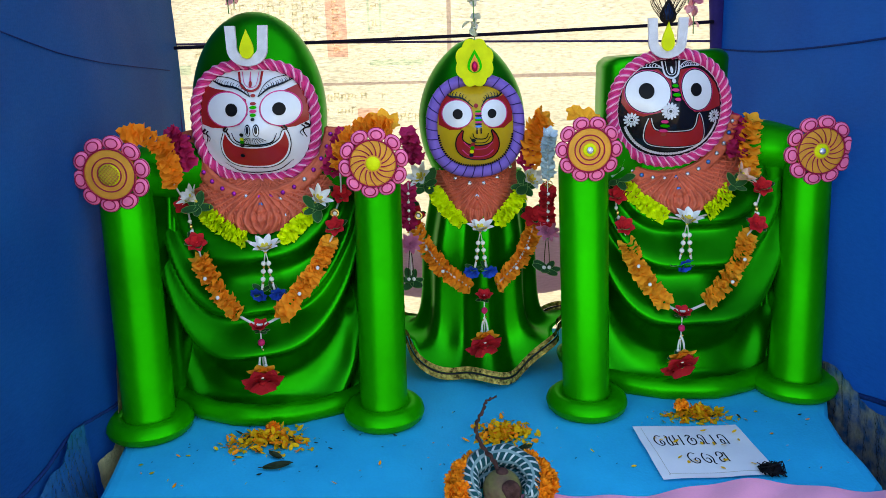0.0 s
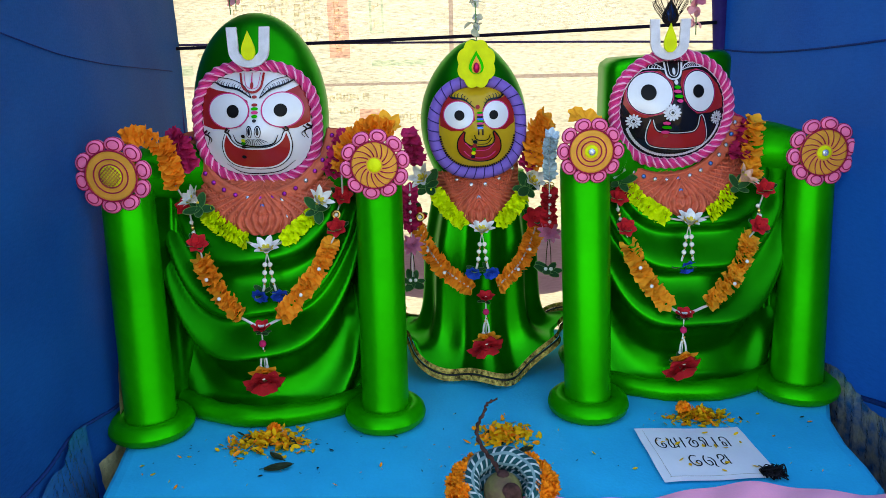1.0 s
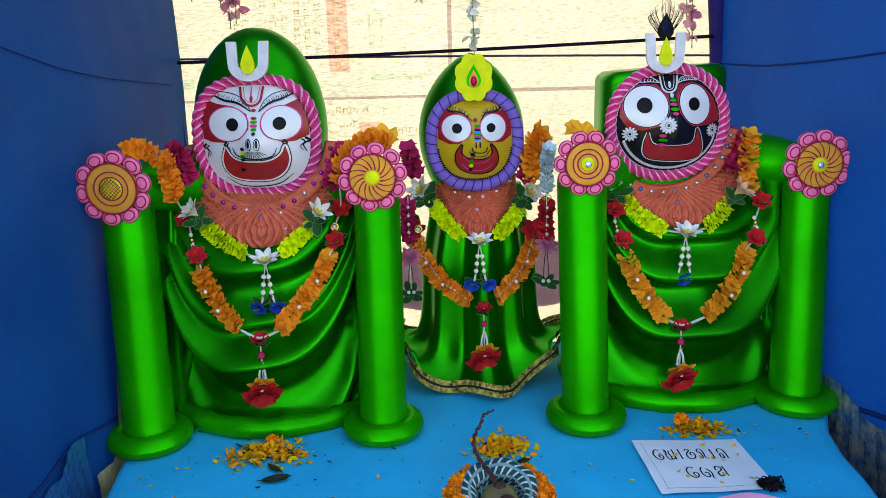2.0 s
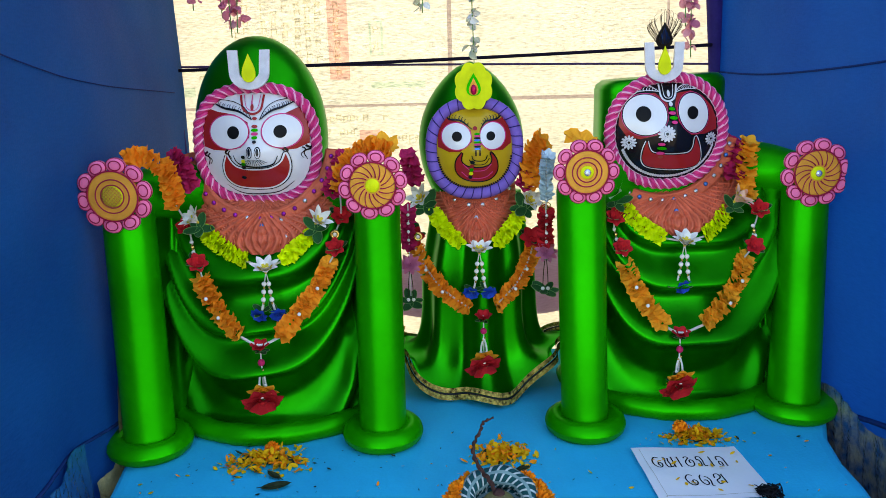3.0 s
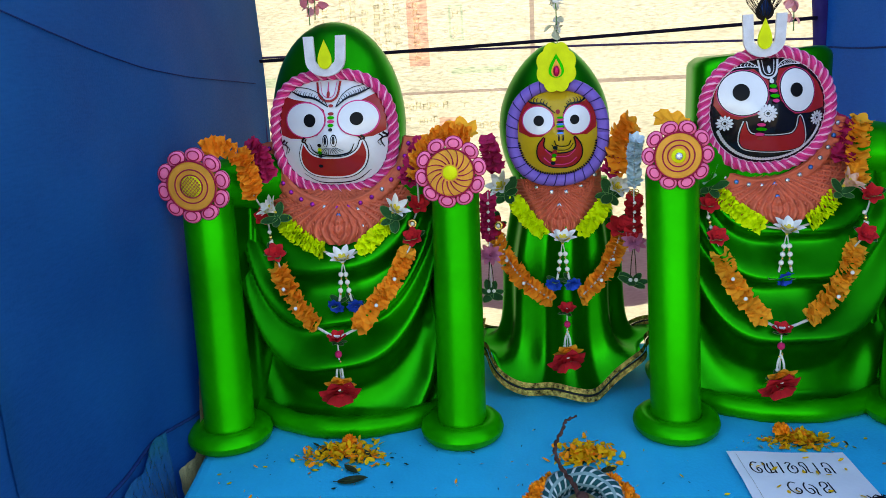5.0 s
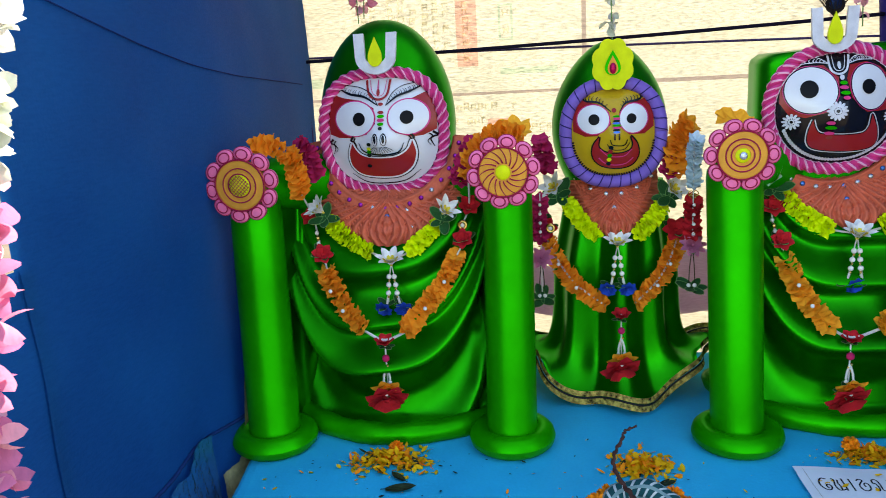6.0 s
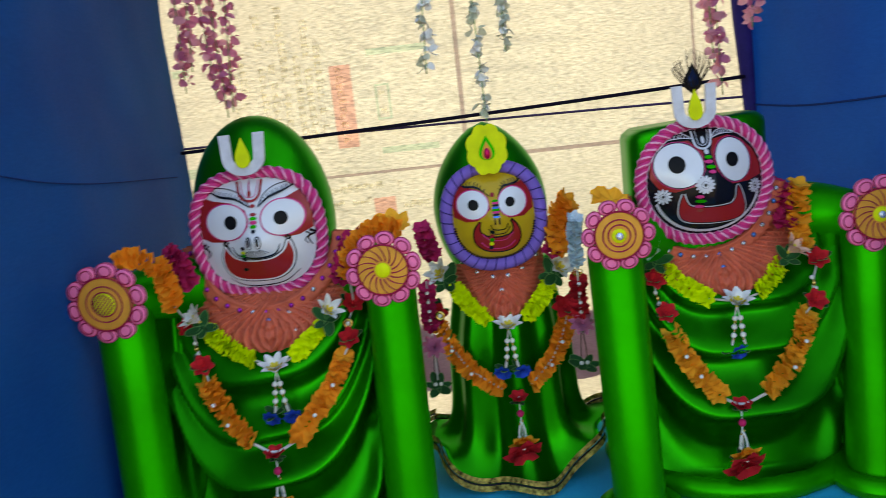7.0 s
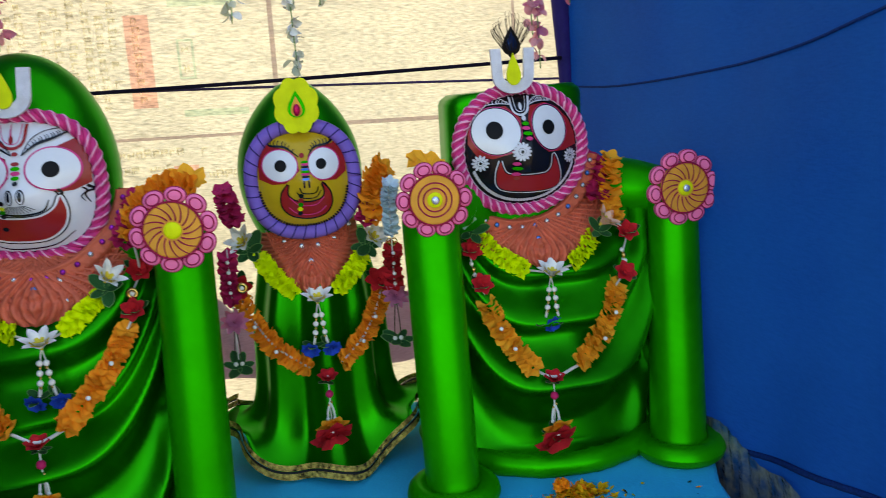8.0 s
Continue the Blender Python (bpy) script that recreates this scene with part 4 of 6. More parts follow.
def statue_black():
    s = Soup()
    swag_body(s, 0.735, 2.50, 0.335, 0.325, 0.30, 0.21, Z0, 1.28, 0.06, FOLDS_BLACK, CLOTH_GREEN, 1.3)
    base_roll(s, 0.735, 2.50, 0.33, 0.320, GREEN, 180, 360)
    pillar_arm(s, (0.408, 2.125, Z0), (0.402, 2.240, 1.30), 0.066, 0.070, 0.114, GREEN)
    pillar_arm(s, (1.048, 2.215, Z0), (1.080, 2.330, 1.30), 0.075, 0.064, 0.120, GREEN)
    shoulder(s, (0.402, 2.245, 1.27), (0.60, 2.46, 1.22), 0.062, 0.11, GREEN)
    shoulder(s, (1.064, 2.37, 1.26), (0.86, 2.50, 1.22), 0.066, 0.12, GREEN)
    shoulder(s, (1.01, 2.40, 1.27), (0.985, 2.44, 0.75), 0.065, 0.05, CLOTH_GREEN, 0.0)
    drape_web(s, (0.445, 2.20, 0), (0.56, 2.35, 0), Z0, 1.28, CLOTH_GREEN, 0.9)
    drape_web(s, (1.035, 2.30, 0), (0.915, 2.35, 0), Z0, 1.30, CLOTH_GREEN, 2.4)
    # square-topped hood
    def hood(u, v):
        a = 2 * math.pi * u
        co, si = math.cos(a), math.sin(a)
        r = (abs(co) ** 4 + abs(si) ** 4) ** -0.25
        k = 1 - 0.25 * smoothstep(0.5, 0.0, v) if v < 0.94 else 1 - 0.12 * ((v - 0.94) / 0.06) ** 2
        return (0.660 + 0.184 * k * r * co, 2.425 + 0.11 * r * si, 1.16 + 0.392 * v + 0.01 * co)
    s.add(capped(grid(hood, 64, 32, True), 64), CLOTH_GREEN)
    f = Face((0.653, 1.402), 0.152, 0.143, 2.295, 0.055, 2.12, s)
    f.nose = (0.0, -0.010, 0.02, 0.05, 0.05)
    f.base(BLACK)
    rope_ring(s, lambda u: (f.c[0] + f.edge(u, 1.06)[0], 2.292, f.c[1] + f.edge(u, 1.06)[1]), 64, 0.0155, ROSE, ROSE_HIGHLIGHT, 3, 15)
    f.line([f.edge(u, 0.965) for u in np.linspace(0, 1, 40)], 0.0022, SILVER, 0.0035, 120)
    f.blob([(-0.121, 0.082), (-0.094, 0.104), (-0.042, 0.110), (-0.009, 0.080), (-0.010, 0.034), (-0.036, -0.004), (-0.082, -0.017), (-0.118, -0.010), (-0.138, 0.020), (-0.136, 0.055)], RED, 0.002)
    f.blob([(0.020, 0.108), (0.060, 0.114), (0.093, 0.100), (0.122, 0.070), (0.138, 0.035), (0.141, 0.006), (0.102, -0.006), (0.057, -0.007), (0.018, 0.030), (0.010, 0.076)], RED, 0.002)
    for x, z, rx, rz, tilt, px, pz, pr in ((-0.071, 0.050, 0.057, 0.0555, 0, -0.076, 0.053, 0.0200), (0.064, 0.053, 0.044, 0.0545, 14, 0.060, 0.054, 0.0165)):
        f.oval(x, z, rx + 0.004, rz + 0.004, ROSE, 0.003, tilt)
        f.oval(x, z, rx + 0.0025, rz + 0.0025, BLACK, 0.0036, tilt)
        f.oval(x, z, rx, rz, WHITE, 0.0042, tilt)
        f.oval(px, pz, pr, pr * 1.08, EYE_BLACK, 0.006)
    for upper, lower, side in (([(-0.111, 0.108), (-0.085, 0.126), (-0.055, 0.128), (-0.030, 0.113)], [(-0.111, 0.108), (-0.086, 0.114), (-0.056, 0.116), (-0.030, 0.113)], 1),
                               ([(0.075, 0.118), (0.054, 0.130), (0.031, 0.127), (0.014, 0.110)], [(0.075, 0.118), (0.052, 0.119), (0.034, 0.117), (0.014, 0.110)], -1)):
        f.between(lower, upper, BLACK, 0.0040)
        f.line(upper, 0.0020, SILVER, 0.0046)
        f.line(lower, 0.0020, SILVER, 0.0046)
        f.hatch(lower, 10, 0.0090, SILVER, 0.0024, side)
    # flower marks, dotted jaw line
    f.daisy(-0.016, -0.001, 0.0235, 14, SILVER, BLACK, 0.0056)
    f.daisy(-0.112, -0.027, 0.0205, 12, SILVER, BLACK)
    f.daisy(0.121, -0.021, 0.0190, 12, SILVER, BLACK)
    for k in range(44):
        x, z = f.edge((203 + 138 * k / 43) / 360, 0.885)
        f.oval(x, z, 0.0052, 0.0040, SILVER, 0.0035, 203 + 138 * k / 43 + 60, 8)
    f.line([(-0.030, 0.132), (-0.026, 0.098), (-0.008, 0.087), (0.010, 0.097), (0.019, 0.132)], 0.0050, SILVER, 0.005)
    f.line([(-0.021, 0.132), (-0.018, 0.102), (-0.007, 0.095), (0.004, 0.102), (0.010, 0.132)], 0.0018, SILVER, 0.005)
    f.oval(-0.006, 0.108, 0.0042, 0.0095, SILVER, 0.005, 0, 12)
    f.oval(-0.002, 0.079, 0.0055, 0.0065, SILVER, 0.005, 0, 12)
    for x, z, w, mat in ((0.000, 0.066, 0.0085, GREEN), (0.000, 0.055, 0.0105, ROSE), (0.003, 0.042, 0.0115, GREEN), (0.005, 0.030, 0.0085, ROSE), (-0.029, -0.030, 0.0100, ROSE), (-0.027, -0.042, 0.0130, GREEN), (-0.029, -0.056, 0.0120, ROSE), (-0.027, -0.067, 0.0075, CORAL_DARK)):
        f.oval(x, z, w, 0.0046, mat, 0.0074, -4, 14)
    f.grin([(-0.066, -0.022), (-0.074, -0.051), (-0.072, -0.081), (-0.051, -0.097), (0.012, -0.104), (0.070, -0.100), (0.091, -0.084), (0.087, -0.049), (0.071, -0.013)],
           [(-0.066, -0.022), (-0.060, -0.042), (-0.050, -0.055), (-0.029, -0.060), (0.002, -0.062), (0.036, -0.061), (0.055, -0.057), (0.066, -0.042), (0.071, -0.013)], RED, ((BLACK, 0.0045), (SILVER, 0.0095)))
    surf = breastplate(s, 0.690, 1.215, 2.345, 0.235, 0.118, 0.2, 0.75, front_of(0.735, 2.50, 0.335, 0.31, 0.21, 1.28, 0.06))
    collar_band(s, 0.653, 1.400, 0.200, surf(-0.03, 0.0)[1] - 0.016, 2.340, (GEM_BLUE, GEM, GEM))
    s.add(ball(0.008, 0.005, 0.008, 10, 6, surf(0.0, -0.045, 0.018)), GEM_BLUE)
    return top("statue", "square-hooded statue in glossy green drapery with a black painted mask face", "statue", data=s.mesh("statue"))


statue_white()
statue_yellow()
statue_black()


# ==== ropes, bindings and drapes of the setting ====
def cord(name, pts, r, mat, label, n=60):
    return top(name, label, "rope", data=Soup().add(tube(curve(pts, n), r, 6), mat).mesh(name))


def sagging(a, b, sag, n=12):
    a, b = Vector(a), Vector(b)
    return [a + (b - a) * (i / n) - Vector((0, 0, sag * 4 * (i / n) * (1 - i / n))) for i in range(n + 1)]


cord("rope", sagging((-0.96, 2.99, 1.600), (1.0, 2.99, 1.646), 0.006), 0.0065, ROPE_BLACK, "black rope stretched across the cream sacking sheet")
cord("rope", sagging((-0.96, 3.02, 1.612), (1.0, 3.02, 1.578), -0.004), 0.0042, ROPE_PURPLE, "thin purple cord stretched across the cream sacking sheet")
for x, w, lab in ((-0.985, 0.010, "narrow purple cloth binding down the sheet's edge"), (1.028, 0.030, "broad purple cloth binding down the sheet's edge")):
    top("trim", lab, "trim", kind="structure",
        data=Soup().add(tube([(x - 0.006 * math.sin(z * 4) - (0.035 if x > 0 else 0) * (z - 1.5), 3.02, z) for z in np.linspace(0.3, 2.7, 40)], lambda s: w * (1 + 0.15 * math.sin(21 * s)), 10), PURPLE).mesh("trim"))


def wall_line(surface, pts, r, label):
    c = curve([(y, 0, z) for y, z in pts], 50)
    return cord("rope", [surface(p.x, p.z) for p in c], r, CORD_AND_SHADOW, label, 80)


CORD_AND_SHADOW = shader("navy_cord_and_shadow", (0.005, 0.030, 0.14), 0.8, var=0.2, scale=200, bump=0.3)
# The upper sagging tubes draw the shadow of ropes outside the tarpaulin.
wall_line(WEST, [(1.36, 1.76), (1.815, 1.641), (2.215, 1.573), (2.93, 1.522)], 0.0018, "sagging navy line for an outside rope's shadow on the tarpaulin")
wall_line(WEST, [(1.5, 0.635), (1.70, 0.655), (1.9, 0.66), (2.2, 0.61)], 0.005, "navy cord tied low along the blue tarpaulin")
wall_line(EAST, [(1.35, 1.78), (1.75, 1.66), (2.1, 1.59), (2.65, 1.545), (3.0, 1.548)], 0.0035, "sagging navy line for an outside rope's shadow on the tarpaulin")
wall_line(EAST, [(1.6, 0.70), (1.9, 0.64), (2.17, 0.58), (2.4, 0.56)], 0.008, "navy cord tied low along the blue tarpaulin")


def drape(name, fn, mat, label, n=40, m=24):
    def back(u, v):
        return Vector(fn(u, v)) + Vector((0, 0.006, 0))
    return top(name, label, "drape", data=Soup().add(grid(fn, n, m), mat).add(grid(back, n, m), mat).mesh(name))


# Added lilac sheet: the shadow on the lower sacking, put into colour and shape.
drape("cloth_drape", lambda u, v: (-0.35 + 1.0 * u, 2.98 + 0.02 * math.sin(u * 17 + 3 * v) + 0.008 * math.sin(40 * u + 9 * v), 0.635 + (0.20 + 0.07 * math.sin(u * 7 + 1) + 0.05 * math.sin(u * 19)) * v), LILAC_SHADE,
      "lilac-grey folded sheet standing in for shadow low on the sacking")
def corner_strip(u, v):
    y, z = 1.91 + 0.41 * u, 0.40 + (0.14 + 0.50 * smoothstep(0.15, 0.85, u)) * v
    p = WEST(y, z)
    return (p[0] + 0.010 + 0.010 * abs(math.sin(7 * u + 5 * v)) * (1 - v), y, z)
drape("cloth_drape", corner_strip, CREAM, "cream sacking hung in the corner behind the platform", 30, 30)
def east_film(u, v):
    y, z = 2.24 - 0.55 * u, 0.28 + (0.36 - 0.10 * u + 0.02 * math.sin(13 * u)) * v
    p = EAST(y, z)
    return (p[0] - 0.009 - 0.007 * abs(math.sin(24 * u + 3 * v)) * (1 - 0.5 * v), y, z)
drape("cloth_drape", east_film, FILM_PALE, "crumpled clear plastic sheet hung beside the platform", 70, 16)


def foot_film(u, v):
    y, z = 1.50 + 0.38 * u, 0.44 + (0.14 + 0.10 * u + 0.012 * math.sin(17 * u)) * v
    p = WEST(y, z)
    return (p[0] + 0.009 + 0.005 * abs(math.sin(31 * u + 4 * v)) * (1 - 0.6 * v), y, z)
drape("cloth_drape", foot_film, PLASTIC, "crumpled cloudy plastic film along the tarpaulin's foot", 70, 14)

# pink satin along the front of the platform
def satin(u, v):
    x = -0.86 + 1.93 * u
    back = 1.655 + 0.035 * math.exp(-((x - 0.70) / 0.16) ** 2) - 0.05 * smoothstep(0.25, -0.1, x)
    y = back - 0.16 * v
    over = max(0, 1.60 - y)
    z = Z0 + 0.012 + 0.008 * math.sin(x * 11) * (1 - v) + 0.004 * math.sin(x * 37 + v * 6)
    return (x, max(y, 1.595 - 0.015 * math.sin(x * 26)), z - over * 6.0 * over if over < 0.03 else z - over * 4.2)
drape("cloth_drape", satin, PINK_CLOTH, "pink satin cloth laid along the platform's front edge", 120, 30)


# ==== flower badges and emblems ====
def ring_flat(r0, r1, y0, y1, n=40, wob=0.0):
    def fn(u, v):
        a = 2 * math.pi * u
        r, y = ((r0, y1), (r0, y0), (r1, y0), (r1, y1))[round(v * 3)]
        r *= 1 + wob * math.sin(12 * a)
        return (r * math.cos(a), y, r * math.sin(a))
    return grid(fn, n, 3, True)


def disc_solid(r, y0, y1, n=40, dome=0.0):
    prof = [(0.0005, y0 - dome), (r * 0.5, y0 - dome * 0.75), (r * 0.9, y0 - dome * 0.15), (r, y0 + 0.001), (r, y1), (0.0005, y1)]
    def fn(u, v):
        a = 2 * math.pi * u
        q, y = prof[round(v * 5)]
        return (q * math.cos(a), y, q * math.sin(a))
    return grid(fn, n, 5, True)


def badge_petal(r, n, k):
    """One round foam petal with a raised loop drawn on it."""
    a = 2 * math.pi * k / n
    w = math.pi * r / n * 0.80
    def loc(u, s):
        t = 2 * math.pi * u
        lx, lr = w * math.cos(t) * s, r * 0.80 + (r * 0.20) * math.sin(t) * s
        return lx, lr
    def place(lx, lr, y):
        return (lr * math.cos(a) - lx * math.sin(a), y, lr * math.sin(a) + lx * math.cos(a))
    prof = [(0.001, -0.010), (0.6, -0.009), (0.92, -0.006), (1.0, -0.001), (1.0, 0.006), (0.001, 0.006)]
    s = Soup().add(grid(lambda u, v: place(*loc(u, prof[round(v * 5)][0]), prof[round(v * 5)][1]), 18, 5, True), PINK)
    for sc in (0.62, 0.97):
        s.add(tube([place(*loc(u, sc), -0.0095 if sc < 0.9 else -0.003) for u in np.linspace(0, 1, 17)], 0.0016, 5), PINK_LINE)
    return s


def badge(c, r, style, label, turn=0.0, face=0.0):
    b = top("flower_badge", label, "badge", pose(c[0], c[1], c[2], 0, 0, face), "flower badges on the statue arms")
    for k in range(10):
        part("petal", badge_petal(r, 10, k + turn), PINK, b)
    part("heart", disc_solid(r * 0.66, -0.014, 0.004, 48), GOLD_FOAM, b, "ochre glitter foam disc")
    lines = Soup().add(tube([(r * 0.66 * math.cos(t), -0.014, r * 0.66 * math.sin(t)) for t in np.linspace(0, 2 * math.pi, 41)], 0.0022, 5), PINK_LINE)
    if style == "swirl":
        for k in range(16):
            a = 2 * math.pi * k / 16
            pts = [(q * r * math.cos(a + 0.5 * (q - 0.24) / 0.4), -0.0155, q * r * math.sin(a + 0.5 * (q - 0.24) / 0.4)) for q in np.linspace(0.24, 0.64, 7)]
            lines.add(tube(pts, lambda s: 0.0019 * (1 - 0.5 * s), 5), PINK_LINE)
    else:
        for q in (0.30, 0.44):
            lines.add(tube([(q * r * math.cos(t), -0.0150, q * r * math.sin(t)) for t in np.linspace(0, 2 * math.pi, 41)], 0.0018, 5), PINK_LINE)
    part("line_relief", lines, PINK_LINE, b, "crimson painted lines")
    eye = part("eye", disc_solid(r * (0.28 if style == "net" else 0.2), -0.0165, -0.012, 30, 0.003), LIME, b, "lime glitter disc")
    if style == "net":
        net = Soup()
        for k in range(-3, 4):
            h = r * 0.26 * math.sqrt(1 - (k / 4) ** 2)
            for sg in (-1, 1):
                net.add(tube([((k * r * 0.07) * 0.7 - sg * t * 0.7, -0.0195, (k * r * 0.07) * 0.7 * sg + t * 0.7) for t in (-h, 0, h)], 0.0011, 4), PINK_LINE)
        part("net", net, PINK_LINE, eye)
    if style in ("gem", "swirl_gem"):
        part("gem", ball(0.010, 0.006, 0.010, 10, 6, (0, -0.021, 0)), GEM, eye, "faceted clear crystal")
    return b


badge((-0.855, 2.066, 1.288), 0.101, "net", "pink foam flower badge with ochre heart and lime net centre", 0.25, 0)
badge((-0.176, 2.105, 1.295), 0.094, "swirl", "pink foam flower badge with swirled ochre heart and lime centre", 0.25, 0)
badge((0.402, 2.150, 1.311), 0.090, "gem", "pink foam flower badge with ringed ochre heart and crystal centre", 0.0, 0)
badge((1.072, 2.250, 1.279), 0.099, "swirl", "pink foam flower badge with swirled ochre heart and crystal", 0.25, 0)
part("gem", ball(0.010, 0.006, 0.010, 10, 6, (1.072, 2.229, 1.279)), GEM, bpy.data.objects["flower_badge.003"], "faceted clear crystal", m=Matrix.Translation((-1.072, -2.250, -1.279)))


def u_outline(w, h, t, n=14):
    """A U-shaped outline of outer width w, height h and limb thickness t, limbs flaring slightly."""
    o = [(-w / 2 * 1.06, h)]
    o += [(-w / 2 * math.cos(a), w * 0.42 - w * 0.42 * math.sin(a)) for a in np.linspace(0, math.pi, n)]
    o += [(w / 2 * 1.06, h), (w / 2 * 1.06 - t, h)]
    wi = w / 2 - t
    o += [(wi * math.cos(a), w * 0.42 - (w * 0.42 - t) * math.sin(a)) for a in np.linspace(0, math.pi, n)]
    return o + [(-w / 2 * 1.06 + t, h)]


def drop_outline(w, h, n=24):
    return [(w / 2 * math.sin(a) * math.sin(a / 2) ** 1.5 * 1.15, h * (0.5 - 0.5 * math.cos(a + math.pi))) for a in np.linspace(0, 2 * math.pi, n, endpoint=False)]


def mark(c, w, h, lean, label):
    e = top("forehead_mark", label, "ornament", pose(c[0], c[1], c[2], lean, 0, 0))
    o = u_outline(w, h, w * 0.25)
    n = len(o) // 2
    # strip of quads between outer and inner outline
    s = Soup()
    outer, inner = o[:n], list(reversed(o[n:]))
    v = [(x, -0.006, z) for x, z in outer] + [(x, -0.006, z) for x, z in inner] + [(x, 0.004, z) for x, z in outer] + [(x, 0.004, z) for x, z in inner]
    f = []
    for i in range(n - 1):
        f += [(i, i + 1, n + i + 1, n + i), (2 * n + i, 3 * n + i, 3 * n + i + 1, 2 * n + i + 1), (i, 2 * n + i, 2 * n + i + 1, i + 1), (n + i, n + i + 1, 3 * n + i + 1, 3 * n + i)]
    f += [(0, n, 3 * n, 2 * n), (n - 1, 3 * n - 1, 4 * n - 1, 2 * n - 1)]
    part("u_frame", s.add((v, f), SILVER, smooth=False), SILVER, e, "silver-white glitter foam")
    d = drop_outline(w * 0.42, h * 0.72)
    part("flame", plate([(x, z + h * 0.18) for x, z in d], -0.012, -0.004), LIME, e, "lime glitter foam drop", smooth=False)
    return e


mark((-0.513, 2.222, 1.548), 0.110, 0.107, -8, "silver glitter U-shaped forehead mark with a lime drop")
mark((0.632, 2.262, 1.541), 0.104, 0.108, -4, "silver glitter U-shaped forehead mark with a lime drop")


def flower_plate(c):
    e = top("forehead_mark", "lime foam flower with a dark drop and ruby crystal", "ornament", Matrix.Translation(c))
    o = [(0.050 * (1 + 0.13 * abs(math.sin(4 * a))) * math.cos(a), 0.062 * (1 + 0.13 * abs(math.sin(4 * a))) * math.sin(a)) for a in np.linspace(0, 2 * math.pi, 64, endpoint=False)]
    part("flower", plate(o, -0.008, 0.004), LIME, e, smooth=False)
    part("leaf_ring", plate([(x, z - 0.028) for x, z in drop_outline(0.052, 0.066)], -0.012, -0.008), GREEN, e, smooth=False)
    part("drop", plate([(x, z - 0.026) for x, z in drop_outline(0.034, 0.050)], -0.016, -0.012), GOLD_FOAM, e, smooth=False)
    part("gem", ball(0.009, 0.006, 0.015, 10, 6, (0, -0.018, -0.010)), RUBY, e, "ruby red crystal")


flower_plate((0.105, 2.345, 1.540))


def feather(c):
    e = top("peacock_feather", "dark peacock feather tip with a blue-green eye", "feather", Matrix.Translation(c))
    part("quill", tube([(0, 0.004, -0.08), (0, 0, 0.0), (0.003, 0, 0.03)], 0.0018, 6), FEATHER, e)
    part("eye", plate([(x, z - 0.012) for x, z in drop_outline(0.034, 0.045)], -0.002, 0.001), FEATHER_EYE, e)
    part("eye_rim", plate([(x * 1.0, z - 0.022) for x, z in drop_outline(0.056, 0.070)], 0.001, 0.003), GOLD_DARK, e)
    rnd = random.Random(3)
    barbs = Soup()
    for k in range(46):
        a = rnd.uniform(-1.7, 1.7)
        l = rnd.uniform(0.035, 0.068) * (1 - 0.25 * abs(a))
        s = math.copysign(1, a)
        p = [(0, rnd.uniform(-0.003, 0.003), -0.03), (0.022 * math.sin(a), rnd.uniform(-0.004, 0.004), -0.005 + 0.02 * math.cos(a)), (0.044 * math.sin(a) * 1.1, rnd.uniform(-0.008, 0.008), 0.01 + l * math.cos(a * 0.5)), (0.046 * math.sin(a) - s * 0.004, rnd.uniform(-0.01, 0.01), 0.022 + l * math.cos(a * 0.6))]
        barbs.add(tube(curve(p, 8), lambda t: 0.0010 * (1 - 0.6 * t), 3), FEATHER)
    part("barb_fan", barbs, FEATHER, e)


feather((0.632, 2.268, 1.655))


# ==== garlands ====
def frill(r, seed, waves=6, cup=0.25, n=28):
    """A round of crumpled cloth petal about its own axis z."""
    rnd = random.Random(seed)
    ph, am = [rnd.uniform(0, 6.3) for _ in range(4)], rnd.uniform(0.85, 1.1)
    def fn(u, v):
        a = 2 * math.pi * u
        e = 0.12 + 0.88 * v
        q = r * am * e * (1 + v * (0.08 * math.sin(waves * a + ph[0]) + 0.07 * math.sin(11 * a + ph[1])))
        z = r * cup * v * v + r * v * (0.15 * math.sin(waves * a + ph[2]) + 0.10 * math.sin((waves - 2) * a + ph[3]))
        return (q * math.cos(a), q * math.sin(a), z)
    return grid(fn, n, 3, True)


FRILLS = {}


def frill_mesh(r, mat, k, cup=0.25):
    key = (round(r, 4), mat.name, k, cup)
    if key not in FRILLS:
        FRILLS[key] = Soup().add(frill(r, k * 7 + 3, 5 + k % 3, cup), mat).mesh("ruffle")
    return FRILLS[key]


def aim(p, d, spin=0.0):
    """A pose at p whose z points along d."""
    return Matrix.Translation(p) @ Vector(d).to_track_quat("Z", "Y").to_matrix().to_4x4() @ Matrix.Rotation(spin, 4, "Z")


def ruffles(g, pts, r, mat, step, rnd, cup=0.25, name="ruffle", turn=0.7):
    """A run of frilled petals threaded along a line."""
    p = curve(pts, 60)
    length = sum((p[i + 1] - p[i]).length for i in range(60))
    n = max(2, round(length / step))
    for i in range(n + 1):
        s = i / n * 59.99
        k = int(s)
        q = p[k] + (p[k + 1] - p[k]) * (s - k)
        d = (p[k + 1] - p[k]).normalized() + Vector((rnd.uniform(-0.22, 0.22), rnd.uniform(-0.22, 0.22), rnd.uniform(-0.22, 0.22)))
        d = (d if d.z > 0 else -d) + Vector((0, -turn, 0))
        part(name, frill_mesh(r, mat, rnd.randrange(5), cup), mat, g, m=aim(q, d, rnd.uniform(0, 6)))


